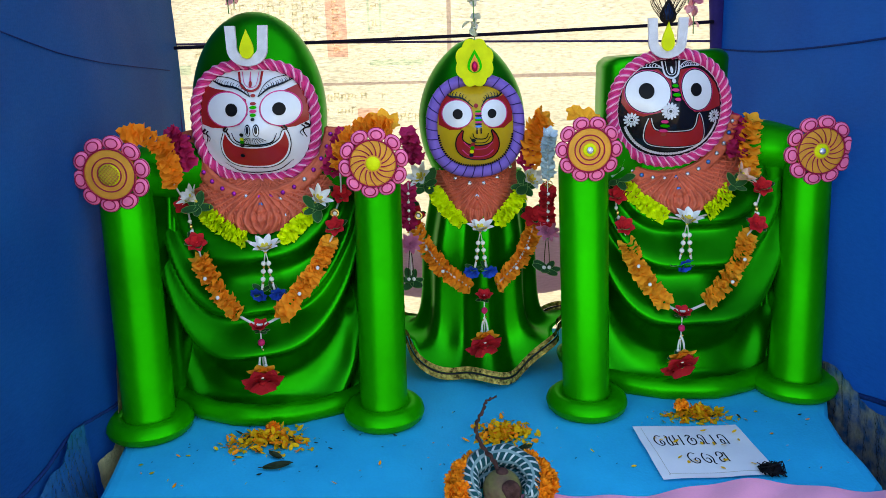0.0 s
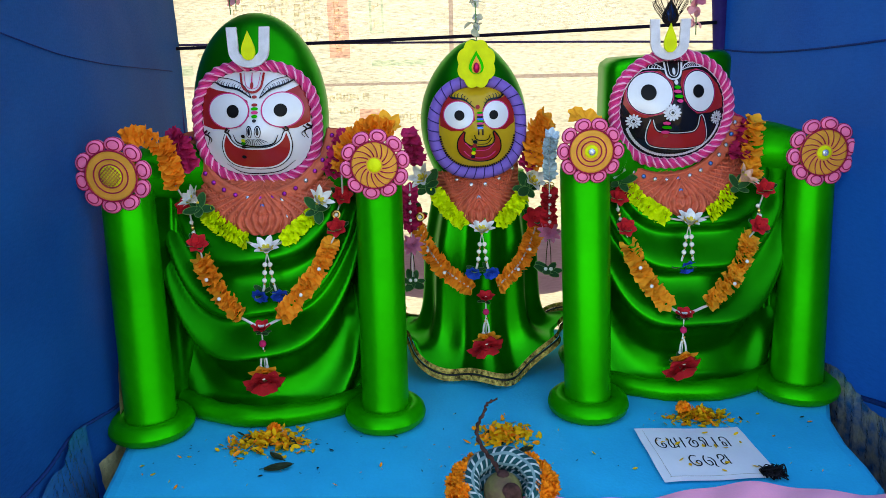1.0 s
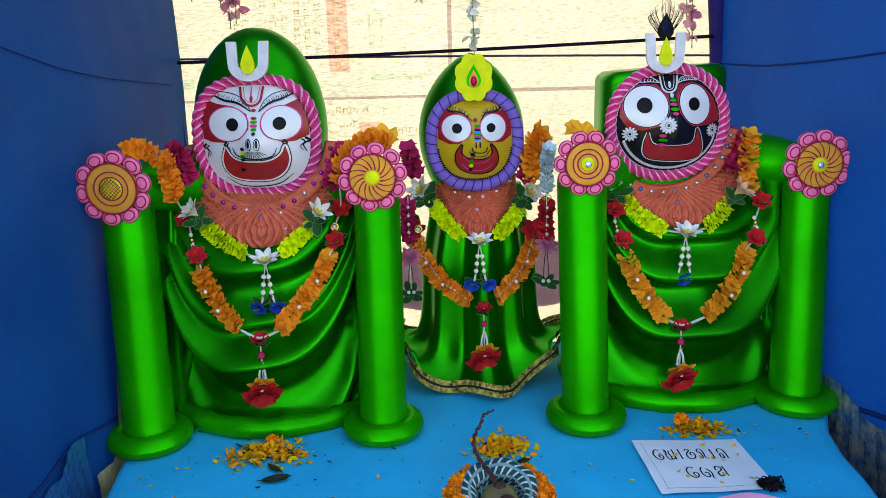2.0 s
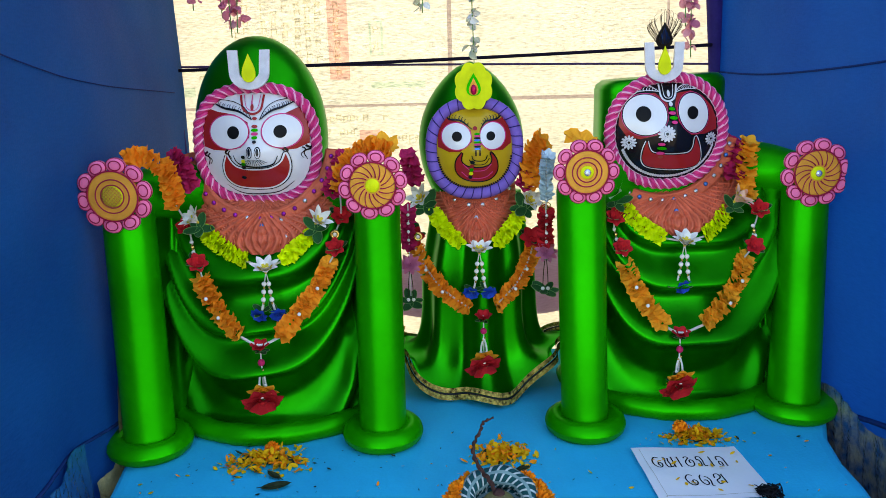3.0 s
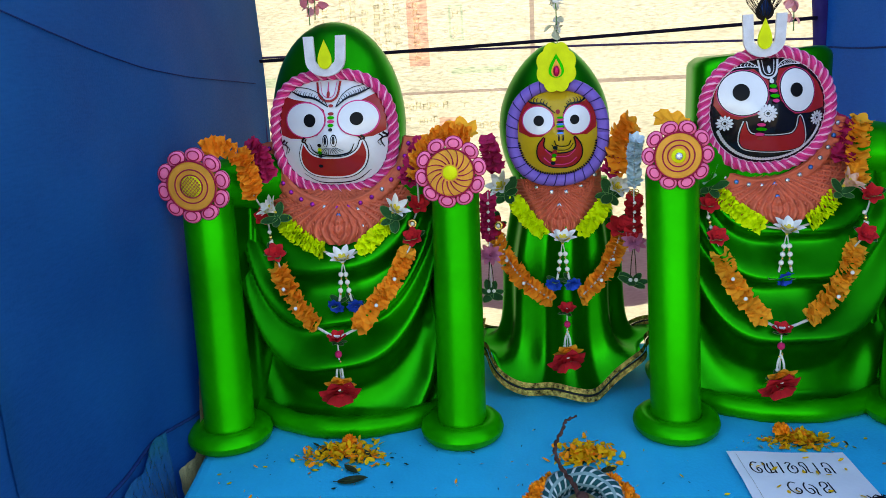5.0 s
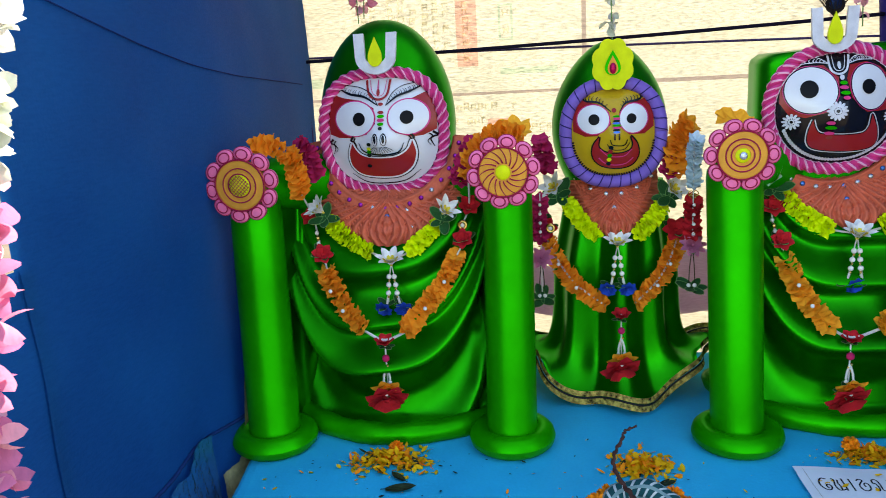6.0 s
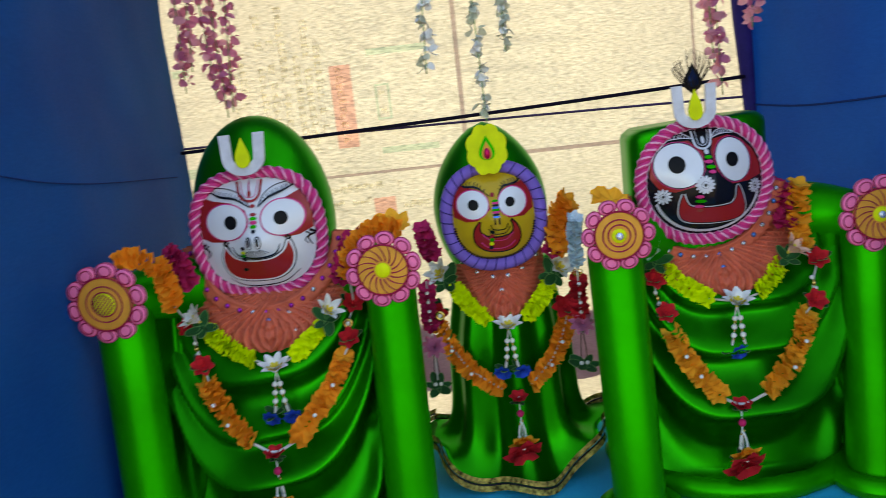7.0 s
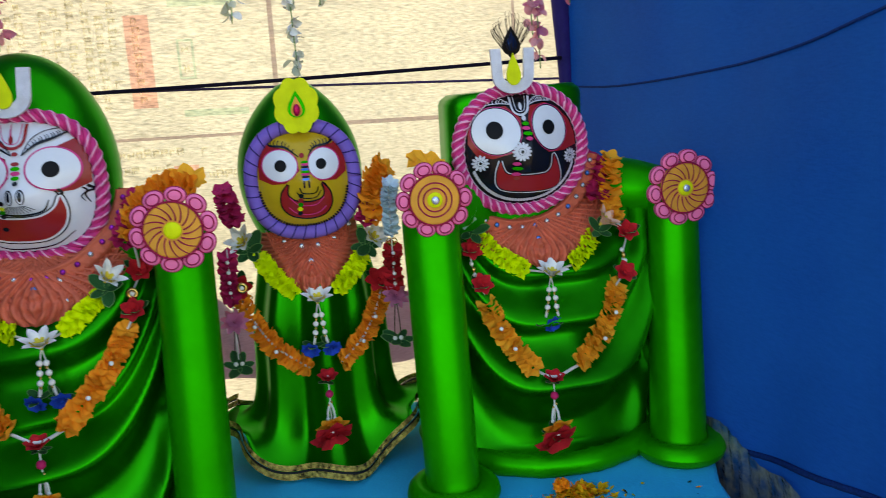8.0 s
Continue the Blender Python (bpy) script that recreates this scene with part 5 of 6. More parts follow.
def petal_geo(l, w, bend=0.35, n=8, tip=0.6):
    """One pointed petal that springs from the origin along x and curls up z."""
    def fn(u, v):
        ww = w * math.sin(math.pi * min(1, 0.06 + u * 0.94)) ** tip * (v - 0.5)
        return (l * u, ww, l * bend * u * u + 0.25 * abs(ww))
    return grid(fn, n, 4)


BLOOMS = {}


def bloom(g, p, d, l, w, mat, count, open_, name="bloom", spin=0.0, heart=None):
    """A flower of pointed petals round the direction d; open_ is the degrees by which the petals lie back."""
    key = (l, w, mat.name, heart.name if heart else "")
    if key not in BLOOMS:
        meshes = []
        for sc in (1.0, 0.8):
            s = Soup().add(petal_geo(l * sc, w, -0.25), mat)
            if heart:
                s.add(petal_geo(l * sc * 0.72, w * 0.50, -0.25), heart, Matrix.Translation((0, 0, 0.0015)))
            meshes.append(s.mesh("petal"))
        core = Soup().add(ball(w * 0.22, w * 0.22, l * 0.22, 8, 6, (0, 0, l * 0.1)), heart or mat).mesh(name)
        BLOOMS[key] = (core, meshes)
    core, meshes = BLOOMS[key]
    f = part(name, core, mat, g, m=aim(p, d, spin))
    for ring, (k, o) in enumerate(((count, open_), (max(3, count - 2), open_ * 0.55))):
        for i in range(k):
            part("petal", meshes[ring], mat, f, m=Matrix.Rotation(2 * math.pi * (i + 0.5 * ring) / k, 4, "Z") @ Matrix.Rotation(radians(o - 90), 4, "Y"))
    return f


LEAVES = {}


def leaves(g, p, d, l, count, rnd):
    for i in range(count):
        if "leaf" not in LEAVES:
            s = Soup().add(petal_geo(1.0, 0.55, 0.25, 8, 0.5), LEAF)
            edge = [Vector(q) for q in [petal_geo(1.0, 0.55, 0.25, 8, 0.5)[0][k * 1] for k in range(9)]]
            s.add(tube(edge, 0.02, 4), LEAF_RIM)
            edge2 = petal_geo(1.0, 0.55, 0.25, 8, 0.5)[0][36:45]
            s.add(tube(edge2, 0.02, 4), LEAF_RIM)
            LEAVES["leaf"] = s.mesh("leaf")
        a = 2 * math.pi * (i + rnd.uniform(-0.2, 0.2)) / count
        m = aim(p, d, a) @ Matrix.Rotation(radians(rnd.uniform(-25, 15)), 4, "Y") @ Matrix.Scale(l * rnd.uniform(0.8, 1.15), 4)
        part("leaf", LEAVES["leaf"], LEAF, g, m=m)


BEADS = {}


def bead(g, p, r, mat, name="bead"):
    key = (round(r, 4), mat.name)
    if key not in BEADS:
        BEADS[key] = Soup().add(ball(r, r, r, 10, 7), mat).mesh(name)
    return part(name, BEADS[key], mat, g, m=Matrix.Translation(p))


def string(g, pts, r=0.0018, mat=None):
    return part("cord", tube(curve(pts, 24), r, 5), mat or CORD, g)


def tassel(g, p, front, rnd, flower=AMBER, end=SCARLET):
    """The pendant of a long garland: a lotus, beads, three orange petals and a hanging red flower."""
    x, y, z = p
    bloom(g, (x, y, z - 0.012), (0, -0.35, 1), 0.034, 0.026, SCARLET, 6, 42, "lotus")
    leaves(g, (x, y + 0.004, z - 0.016), (0, -0.3, 1), 0.026, 6, rnd)
    string(g, [(x, y, z), (x, y, z - 0.06), (x, y, z - 0.17)], 0.0022)
    bead(g, (x, y - 0.002, z - 0.050), 0.0105, MAROON)
    for k in range(3):
        bead(g, (x + 0.004 * (-1) ** k, y - 0.003, z - 0.072 - 0.008 * k), 0.004, GOLD_BEAD)
    for sg in (-1, 1):
        string(g, [(x, y - 0.002, z - 0.072), (x + sg * 0.007, y - 0.006, z - 0.095), (x + sg * 0.009, y - 0.008, z - 0.112)], 0.0032)
        bead(g, (x + sg * 0.009, y - 0.010, z - 0.116), 0.0052, PEARL)
    bloom(g, (x, y - 0.006, z - 0.125), (0.1, -0.6, -0.5), 0.047, 0.034, flower, 6, 62, "bloom", rnd.uniform(0, 6))
    bead(g, (x, y - 0.024, z - 0.145), 0.0055, PEARL)
    bloom(g, (x - 0.004, y - 0.008, z - 0.158), (0.15, -0.5, -0.4), 0.060, 0.056, end, 7, 72, "hibiscus", rnd.uniform(0, 6))
    leaves(g, (x, y + 0.002, z - 0.152), (0, -0.3, 1), 0.034, 4, rnd)


def pearl_drop(g, p, rnd, blue=2):
    """The pendant of a short garland: a lily, two strings of pearls and blue flowers."""
    x, y, z = p
    bloom(g, (x, y, z - 0.012), (0.05, -0.42, 1), 0.052, 0.024, LILY, 7, 40, "lily", 0.4, LILY_HEART)
    leaves(g, (x, y + 0.004, z - 0.008), (0, -0.2, 1), 0.026, 4, rnd)
    for sg in (-1, 1):
        string(g, [(x, y, z - 0.01), (x + sg * 0.006, y, z - 0.045), (x + sg * 0.014, y, z - 0.118)], 0.0016)
        for k in range(3):
            q = (x + sg * (0.007 + 0.0025 * k), y - 0.004, z - 0.045 - 0.023 * k)
            bead(g, q, 0.0072, PEARL)
            bead(g, (q[0], q[1], q[2] - 0.011), 0.0036, GOLD_BEAD)
        string(g, [(x + sg * 0.013, y - 0.003, z - 0.10), (x + sg * 0.018, y - 0.003, z - 0.122)], 0.0035)
        if blue == 2 or sg > 0:
            bloom(g, (x + sg * (0.027 if blue == 2 else 0.0), y - 0.004, z - 0.135), (0.2 * sg, -0.8, -0.4), 0.026, 0.022, BLUE_FLOWER, 8, 70, "cornflower")
        leaves(g, (x + sg * 0.02, y + 0.002, z - 0.128), (0, -0.4, 1), 0.032, 3, rnd)


def medal(g, p):
    m = part("medallion", ring_flat(0.006, 0.014, -0.002, 0.002, 20), GOLD_BEAD, g, "gilt ring medallion", m=Matrix.Translation(p))
    part("stone", ball(0.006, 0.003, 0.006, 10, 6), PEARL, m)


def side_run(g, front, pts, rnd, orange, lotus=True, medallion=False):
    """One side of a long garland: shoulder ruffles, red flowers with leaves and beads, then the long orange run."""
    def on(x, z, off=0.03):
        return Vector((x, front(x, z) - off, z))
    sh, red1, mid, red2, run = pts
    if sh:
        ruffles(g, [Vector(q) for q in sh], 0.030, orange, 0.0125, rnd, 0.3, turn=0.5)
    string(g, [Vector(sh[-1]) if sh else on(*red1), on(*red1), on(*mid), on(*red2), on(*run[0])], 0.0028)
    for q in (red1, red2):
        bloom(g, on(*q, 0.036), (rnd.uniform(-0.3, 0.3), -0.8, 0.5), 0.034, 0.026, SCARLET, 6, 50, "lotus", rnd.uniform(0, 6))
        leaves(g, on(*q, 0.030), (0, -0.5, 0.8), 0.036, 5, rnd)
    if medallion:
        medal(g, on(*mid, 0.040))
    else:
        for k in (-1, 0, 1):
            bead(g, on(mid[0] + 0.003 * k, mid[1] - 0.014 * k, 0.036), 0.006 + 0.002 * (k == 0), PEARL if k else GOLD_BEAD)
    ruffles(g, [on(*q, 0.036) for q in run], 0.029, orange, 0.0120, rnd, 0.3, turn=0.65)
    for q in run[1:-1]:
        bead(g, on(q[0], q[1], 0.072), 0.0055, PEARL)


def yellow_run(g, front, a, b, c, rnd, lily=LILY):
    def on(q, off=0.032):
        return Vector((q[0], front(*q) - off, q[1]))
    ruffles(g, [on(a), on(b), on(c)], 0.025, YELLOW, 0.0075, rnd, 0.15, turn=0.6)
    up = on(a, 0.05) + Vector((math.copysign(0.018, a[0] - c[0]), 0, 0.035))
    bloom(g, up, (math.copysign(0.7, a[0] - c[0]), -0.6, 0.8), 0.052, 0.022, lily, 6, 34, "lily", rnd.uniform(0, 6), LILY_HEART)
    leaves(g, up + Vector((0, 0.01, -0.02)), (0, -0.6, 0.6), 0.044, 5, rnd)


rnd = random.Random(11)
FW = front_of(-0.515, 2.40, 0.335, 0.31, 0.21, 1.30, 0.10)
FB = front_of(0.735, 2.50, 0.335, 0.31, 0.21, 1.28, 0.06)
FY = lambda x, z: 2.54 - 0.155 * math.sqrt(max(0.04, 1 - ((x - 0.112) / 0.20) ** 2)) - 0.012 - 0.10 * math.exp(-(z - Z0) / 0.08)

g = top("garland", "long artificial garland of orange cloth flowers on the white-faced statue", "garland", (0, 0, 0), "garlands on the statues")
side_run(g, FW, ([(-0.831, 2.11, 1.376), (-0.792, 2.12, 1.384), (-0.745, 2.13, 1.356), (-0.728, 2.13, 1.324), (-0.722, 2.13, 1.286), (-0.717, 2.13, 1.246)], (-0.722, 1.168), (-0.705, 1.115), (-0.690, 1.070), [(-0.678, 1.030), (-0.655, 0.985), (-0.620, 0.935), (-0.567, 0.878)]), rnd, ORANGE)
side_run(g, FW, ([(-0.131, 2.16, 1.379), (-0.201, 2.17, 1.385), (-0.252, 2.15, 1.34), (-0.268, 2.13, 1.281)], (-0.285, 1.185), (-0.300, 1.140), (-0.298, 1.100), [(-0.318, 1.060), (-0.345, 1.005), (-0.395, 0.940), (-0.455, 0.875)]), rnd, ORANGE, medallion=True)
string(g, [(-0.567, FW(-0.567, 0.878) - 0.036, 0.872), (-0.51, FW(-0.51, 0.85) - 0.045, 0.853), (-0.455, FW(-0.455, 0.875) - 0.036, 0.870)], 0.004)
tassel(g, (-0.510, FW(-0.51, 0.85) - 0.045, 0.852), FW, rnd)
for run in ([(-0.742, 2.2, 1.374), (-0.714, 2.2, 1.346), (-0.698, 2.2, 1.29)], [(-0.262, 2.24, 1.36), (-0.285, 2.22, 1.31), (-0.300, 2.20, 1.26)]):
    ruffles(g, run, 0.030, MAROON, 0.010, rnd, 0.15)

g = top("garland", "short garland of yellow-green cloth flowers, white lilies and pearls", "garland", (0, 0, 0), "garlands on the statues")
yellow_run(g, FW, (-0.662, 1.155), (-0.618, 1.118), (-0.548, 1.080), rnd)
yellow_run(g, FW, (-0.365, 1.145), (-0.402, 1.112), (-0.440, 1.080), rnd)
string(g, [(-0.548, FW(-0.548, 1.08) - 0.03, 1.078), (-0.49, FW(-0.49, 1.06) - 0.04, 1.064), (-0.44, FW(-0.44, 1.08) - 0.03, 1.078)], 0.003)
pearl_drop(g, (-0.490, FW(-0.49, 1.06) - 0.045, 1.062), rnd)

g = top("garland", "long artificial garland of orange cloth flowers on the yellow-faced statue", "garland", (0, 0, 0), "garlands on the statues")
for pts in ([(-0.085, 1.040), (-0.050, 0.985), (0.000, 0.925), (0.082, 0.868)], [(0.286, 1.040), (0.262, 0.985), (0.225, 0.930), (0.165, 0.875)]):
    ruffles(g, [Vector((x, FY(x, z) - 0.036, z)) for x, z in pts], 0.028, ORANGE, 0.0120, rnd, 0.3, turn=0.65)
    for x, z in pts[1:-1]:
        bead(g, (x, FY(x, z) - 0.07, z), 0.0055, PEARL)
    string(g, [Vector((x, FY(x, z) - 0.034, z)) for x, z in pts], 0.003)
    x, z = pts[0]
    bloom(g, (x - 0.004, FY(x, z) - 0.04, z + 0.028), (0, -0.7, 0.5), 0.040, 0.030, SCARLET, 6, 60, "lotus")
    leaves(g, (x, FY(x, z) - 0.03, z + 0.03), (0, -0.6, 0.7), 0.040, 5, rnd)
tassel(g, (0.125, FY(0.125, 0.84) - 0.04, 0.846), FY, rnd)
for run in ([(-0.094, 2.38, 1.343), (-0.085, 2.37, 1.304), (-0.069, 2.36, 1.26)], [(0.272, 2.40, 1.32), (0.265, 2.38, 1.28), (0.250, 2.36, 1.24)]):
    ruffles(g, run, 0.028, MAROON, 0.010, rnd, 0.15)
ruffles(g, [(0.314, 2.4, 1.373), (0.288, 2.38, 1.344), (0.273, 2.36, 1.299), (0.281, 2.36, 1.24)], 0.034, ORANGE, 0.012, rnd)

g = top("garland", "short garland of yellow-green cloth flowers, white lilies and pearls", "garland", (0, 0, 0), "garlands on the statues")
for run in ([(-0.020, 1.165), (0.015, 1.115), (0.062, 1.072)], [(0.238, 1.145), (0.205, 1.105), (0.170, 1.072)]):
    ruffles(g, [Vector((x, FY(x, z) - 0.035, z)) for x, z in run], 0.025, YELLOW, 0.0075, rnd, 0.15, turn=0.6)
for x, z, sg in ((-0.055, 1.200, -1), (0.268, 1.185, 1)):
    bloom(g, (x, 2.40, z), (sg * 0.5, -0.8, 0.6), 0.054, 0.024, LILY, 6, 38, "lily", 0.3, LILY_HEART)
    leaves(g, (x - sg * 0.01, 2.405, z - 0.02), (0, -0.7, 0.4), 0.050, 6, rnd)
pearl_drop(g, (0.115, FY(0.115, 1.06) - 0.045, 1.058), rnd)

g = top("garland", "long artificial garland of amber cloth flowers on the black-faced statue", "garland", (0, 0, 0), "garlands on the statues")
side_run(g, FB, ([], (0.512, 1.150), (0.514, 1.105), (0.530, 1.065), [(0.540, 1.020), (0.562, 0.965), (0.592, 0.915), (0.640, 0.855)]), rnd, AMBER)
side_run(g, FB, ([(0.909, 2.33, 1.36), (0.894, 2.31, 1.315), (0.89, 2.29, 1.26), (0.89, 2.28, 1.204)], (0.935, 1.165), (0.915, 1.110), (0.912, 1.065), [(0.885, 1.035), (0.862, 0.980), (0.825, 0.920), (0.758, 0.855)]), rnd, AMBER)
string(g, [(0.640, FB(0.64, 0.855) - 0.036, 0.850), (0.690, FB(0.69, 0.83) - 0.045, 0.832), (0.758, FB(0.758, 0.855) - 0.036, 0.850)], 0.004)
tassel(g, (0.688, FB(0.688, 0.83) - 0.045, 0.832), FB, rnd)
ruffles(g, [(0.868, 2.35, 1.363), (0.862, 2.33, 1.314), (0.862, 2.31, 1.262)], 0.030, MAROON, 0.010, rnd, 0.15)
for c in ((0.39, 2.26, 1.387), (0.413, 2.25, 1.381)):
    part("ruffle", frill_mesh(0.036, AMBER, 2), AMBER, g, m=aim(c, (0.2, -0.6, 0.8), c[0] * 30))
for c in ((-0.149, 2.2, 1.39), (-0.177, 2.19, 1.383)):
    part("ruffle", frill_mesh(0.038, AMBER, 1), AMBER, g, m=aim(c, (0.2, -0.6, 0.8), c[0] * 30))

g = top("garland", "short garland of yellow-green cloth flowers, lilies and pearls", "garland", (0, 0, 0), "garlands on the statues")
yellow_run(g, FB, (0.535, 1.185), (0.585, 1.135), (0.640, 1.100), rnd)
yellow_run(g, FB, (0.832, 1.165), (0.800, 1.130), (0.765, 1.105), rnd, LILY_PEACH)
string(g, [(0.640, FB(0.64, 1.10) - 0.03, 1.098), (0.705, FB(0.705, 1.09) - 0.04, 1.092), (0.765, FB(0.765, 1.10) - 0.03, 1.10)], 0.003)
pearl_drop(g, (0.704, FB(0.704, 1.09) - 0.045, 1.092), rnd, 1)


def side_string(x, y, z, pale, label):
    """A loose string of flowers that hangs beside an arm."""
    g = top("flower_string", label, "garland", (0, 0, 0))
    if pale:
        ruffles(g, [(x + 0.004, y, z), (x, y, z - 0.05), (x, y, z - 0.125)], 0.021, ICE, 0.011, rnd, 0.5)
        for k in range(3):
            part("ring", ring_flat(0.006, 0.0085, -0.001, 0.001, 14), GOLD_BEAD, g, m=Matrix.Translation((x + 0.006 * (k - 1), y, z - 0.142 - 0.006 * (k % 2))))
    else:
        medal(g, (x + 0.028, y - 0.01, z - 0.10))
    string(g, [(x, y, z), (x, y, z - 0.16), (x, y, z - 0.29)], 0.0018)
    ruffles(g, [(x, y, z - 0.165), (x - 0.002, y, z - 0.20), (x, y, z - 0.255)] if pale else [(x, y, z - 0.02), (x - 0.002, y, z - 0.08), (x, y, z - 0.135)], 0.024, SCARLET if pale else MAROON, 0.012, rnd, 0.4)
    for k in range(4):
        bead(g, (x, y - 0.018, z - (0.17 if pale else 0.03) - 0.026 * k), 0.005, PEARL)
    zb = z - (0.285 if pale else 0.19)
    bloom(g, (x, y - 0.004, zb), (0.1, -0.7, 0.6), 0.038, 0.018, ROSE_CLOTH, 9, 66, "aster")
    leaves(g, (x, y, zb - 0.01), (0, -0.4, 0.8), 0.03, 4, rnd)
    for sg in (-1, 1):
        string(g, [(x, y, zb), (x + sg * 0.006, y, zb - 0.06), (x + sg * 0.008, y, zb - 0.108)], 0.0014, STEM)
        bead(g, (x + sg * 0.008, y, zb - 0.112), 0.006, PEARL)
    leaves(g, (x, y, zb - 0.12), (0, -0.5, 0.8), 0.046, 6, rnd)
    return g


side_string(-0.098, 2.36, 1.195, False, "maroon and lilac flower string with a gilt medallion and leaves")
side_string(0.312, 2.30, 1.335, True, "pale blue and red flower string with beads and leaves")


# ==== hanging blossom vines ====
def vine(pts, mats, size, step, label, seed, droop=0.6, density=2, onto=None):
    r = random.Random(seed)
    v = onto or top("blossom_vine", label, "hanging flowers", (0, 0, 0), "vines hung from the roof")
    p = curve(pts, 60)
    part("stem", tube(p, 0.0018, 5), LEAF_RIM, v)
    length = sum((p[i + 1] - p[i]).length for i in range(60))
    n = round(length / step)
    key = (size, tuple(m.name for m in mats))
    meshes = []
    for mat in mats:
        for k in range(3):
            s = Soup()
            for j in range(2 + k % 2):
                s.add(petal_geo(size * (0.8 + 0.2 * k), size * 0.85, -droop * 0.6, 6, 0.45), mat, Matrix.Rotation(j * 2.1 + k, 4, "Z") @ Matrix.Rotation(radians(r.uniform(10, 50)), 4, "Y"))
            meshes.append(s.mesh("blossom"))
    for i in range(n):
        s = i / n * 59.9
        q = p[int(s)]
        for _ in range(density):
            o = Vector((r.uniform(-1, 1), r.uniform(-1, 1), r.uniform(-0.6, 0.6))) * size * 0.45
            part("blossom", meshes[r.randrange(len(meshes))], mats[0], v, m=aim(q + o, (r.uniform(-1, 1), r.uniform(-1, 0.2), r.uniform(-0.2, 1)), r.uniform(0, 6)))
    return v


GREY = (PALE_LEAF, PALE_LEAF, LILY)
for k, (x0, x1, z1) in enumerate(((-0.752, -0.765, 1.785), (-0.715, -0.735, 1.845), (-0.655, -0.650, 1.700), (-0.60, -0.632, 1.715), (-0.69, -0.675, 1.76))):
    vine([(x0 - 0.01, 2.62, 2.72), (x0, 2.60, 2.2), (x1, 2.60, z1)], (ROSE_CLOTH, ROSE_CLOTH, BLUSH_CLOTH), 0.027, 0.034, "vine of dusty mauve-pink cloth blossoms", 40 + k)
for k, (x0, x1, z1) in enumerate(((-0.028, -0.044, 1.760), (0.103, 0.116, 1.600), (0.190, 0.190, 1.80))):
    vine([(x0, 2.62, 2.72), (x0, 2.60, 2.2), (x1, 2.58, z1)], GREY, 0.026, 0.024, "vine of pale grey-green cloth blossoms", 50 + k)
for k, (x0, x1, z1) in enumerate(((0.785, 0.806, 1.605), (0.765, 0.785, 1.70), (0.905, 0.898, 1.785))):
    vine([(x0 - 0.005, 2.62, 2.72), (x0, 2.60, 2.2), (x1, 2.60, z1)], (BLUSH_CLOTH, BLUSH_CLOTH, ROSE_CLOTH), 0.028, 0.027, "vine of blush-pink cloth blossoms", 60 + k)
front_vine = vine([(-0.93, 1.36, 2.70), (-0.76, 1.15, 2.25), (-0.66, 1.01, 1.85), (-0.676, 1.0, 1.65), (-0.710, 1.0, 1.46)], (LILY, LILY, PALE_LEAF), 0.036, 0.030, "vine of white and pink cloth blossoms at the shrine opening", 70)
vine([(-0.710, 1.0, 1.46), (-0.732, 1.0, 1.32), (-0.768, 1.0, 1.12), (-0.79, 1.0, 0.98)], (BLUSH_CLOTH, ROSE_CLOTH), 0.036, 0.034, "", 71, onto=front_vine)


# ==== offerings on the platform ====
def petal_pile(c, sx, sy, n, label, seed, mats=(PETAL, PETAL, PETAL, MARIGOLD)):
    r = random.Random(seed)
    s = Soup()
    for k in range(n):
        u, w = r.gauss(0, 0.50), r.gauss(0, 0.50)
        d = math.hypot(u, w)
        h = max(0.0, 0.026 * math.exp(-d * d * 4) * r.random())
        m = Matrix.Translation((c[0] + u * sx, c[1] + w * sy, Z0 + 0.003 + h)) @ Euler((r.uniform(-0.7, 0.7), r.uniform(-0.7, 0.7), r.uniform(0, 6.3))).to_matrix().to_4x4()
        s.add(petal_geo(r.uniform(0.014, 0.026), r.uniform(0.008, 0.015), r.uniform(-0.3, 0.5), 3, 0.5), mats[r.randrange(len(mats))], m)
    for k in range(n // 14):
        m = Matrix.Translation((c[0] + r.gauss(0, 0.4) * sx, c[1] + r.gauss(0, 0.4) * sy, Z0 + 0.004)) @ Euler((r.uniform(-0.4, 0.4), r.uniform(-0.4, 0.4), r.uniform(0, 6.3))).to_matrix().to_4x4()
        s.add(petal_geo(r.uniform(0.015, 0.03), 0.012, 0.3, 4), DRY, m)
    return top("petal_pile", label, "flower petals", kind="stuff", data=s.mesh("petal_pile"))


petal_pile((-0.485, 1.965), 0.108, 0.062, 330, "heap of loose yellow and orange marigold petals on blue platform", 1)
petal_pile((0.152, 1.968), 0.074, 0.064, 300, "heap of loose yellow marigold petals and dry leaf bits", 2)
petal_pile((0.712, 2.058), 0.080, 0.042, 290, "heap of loose yellow marigold petals behind the paper sign", 3)


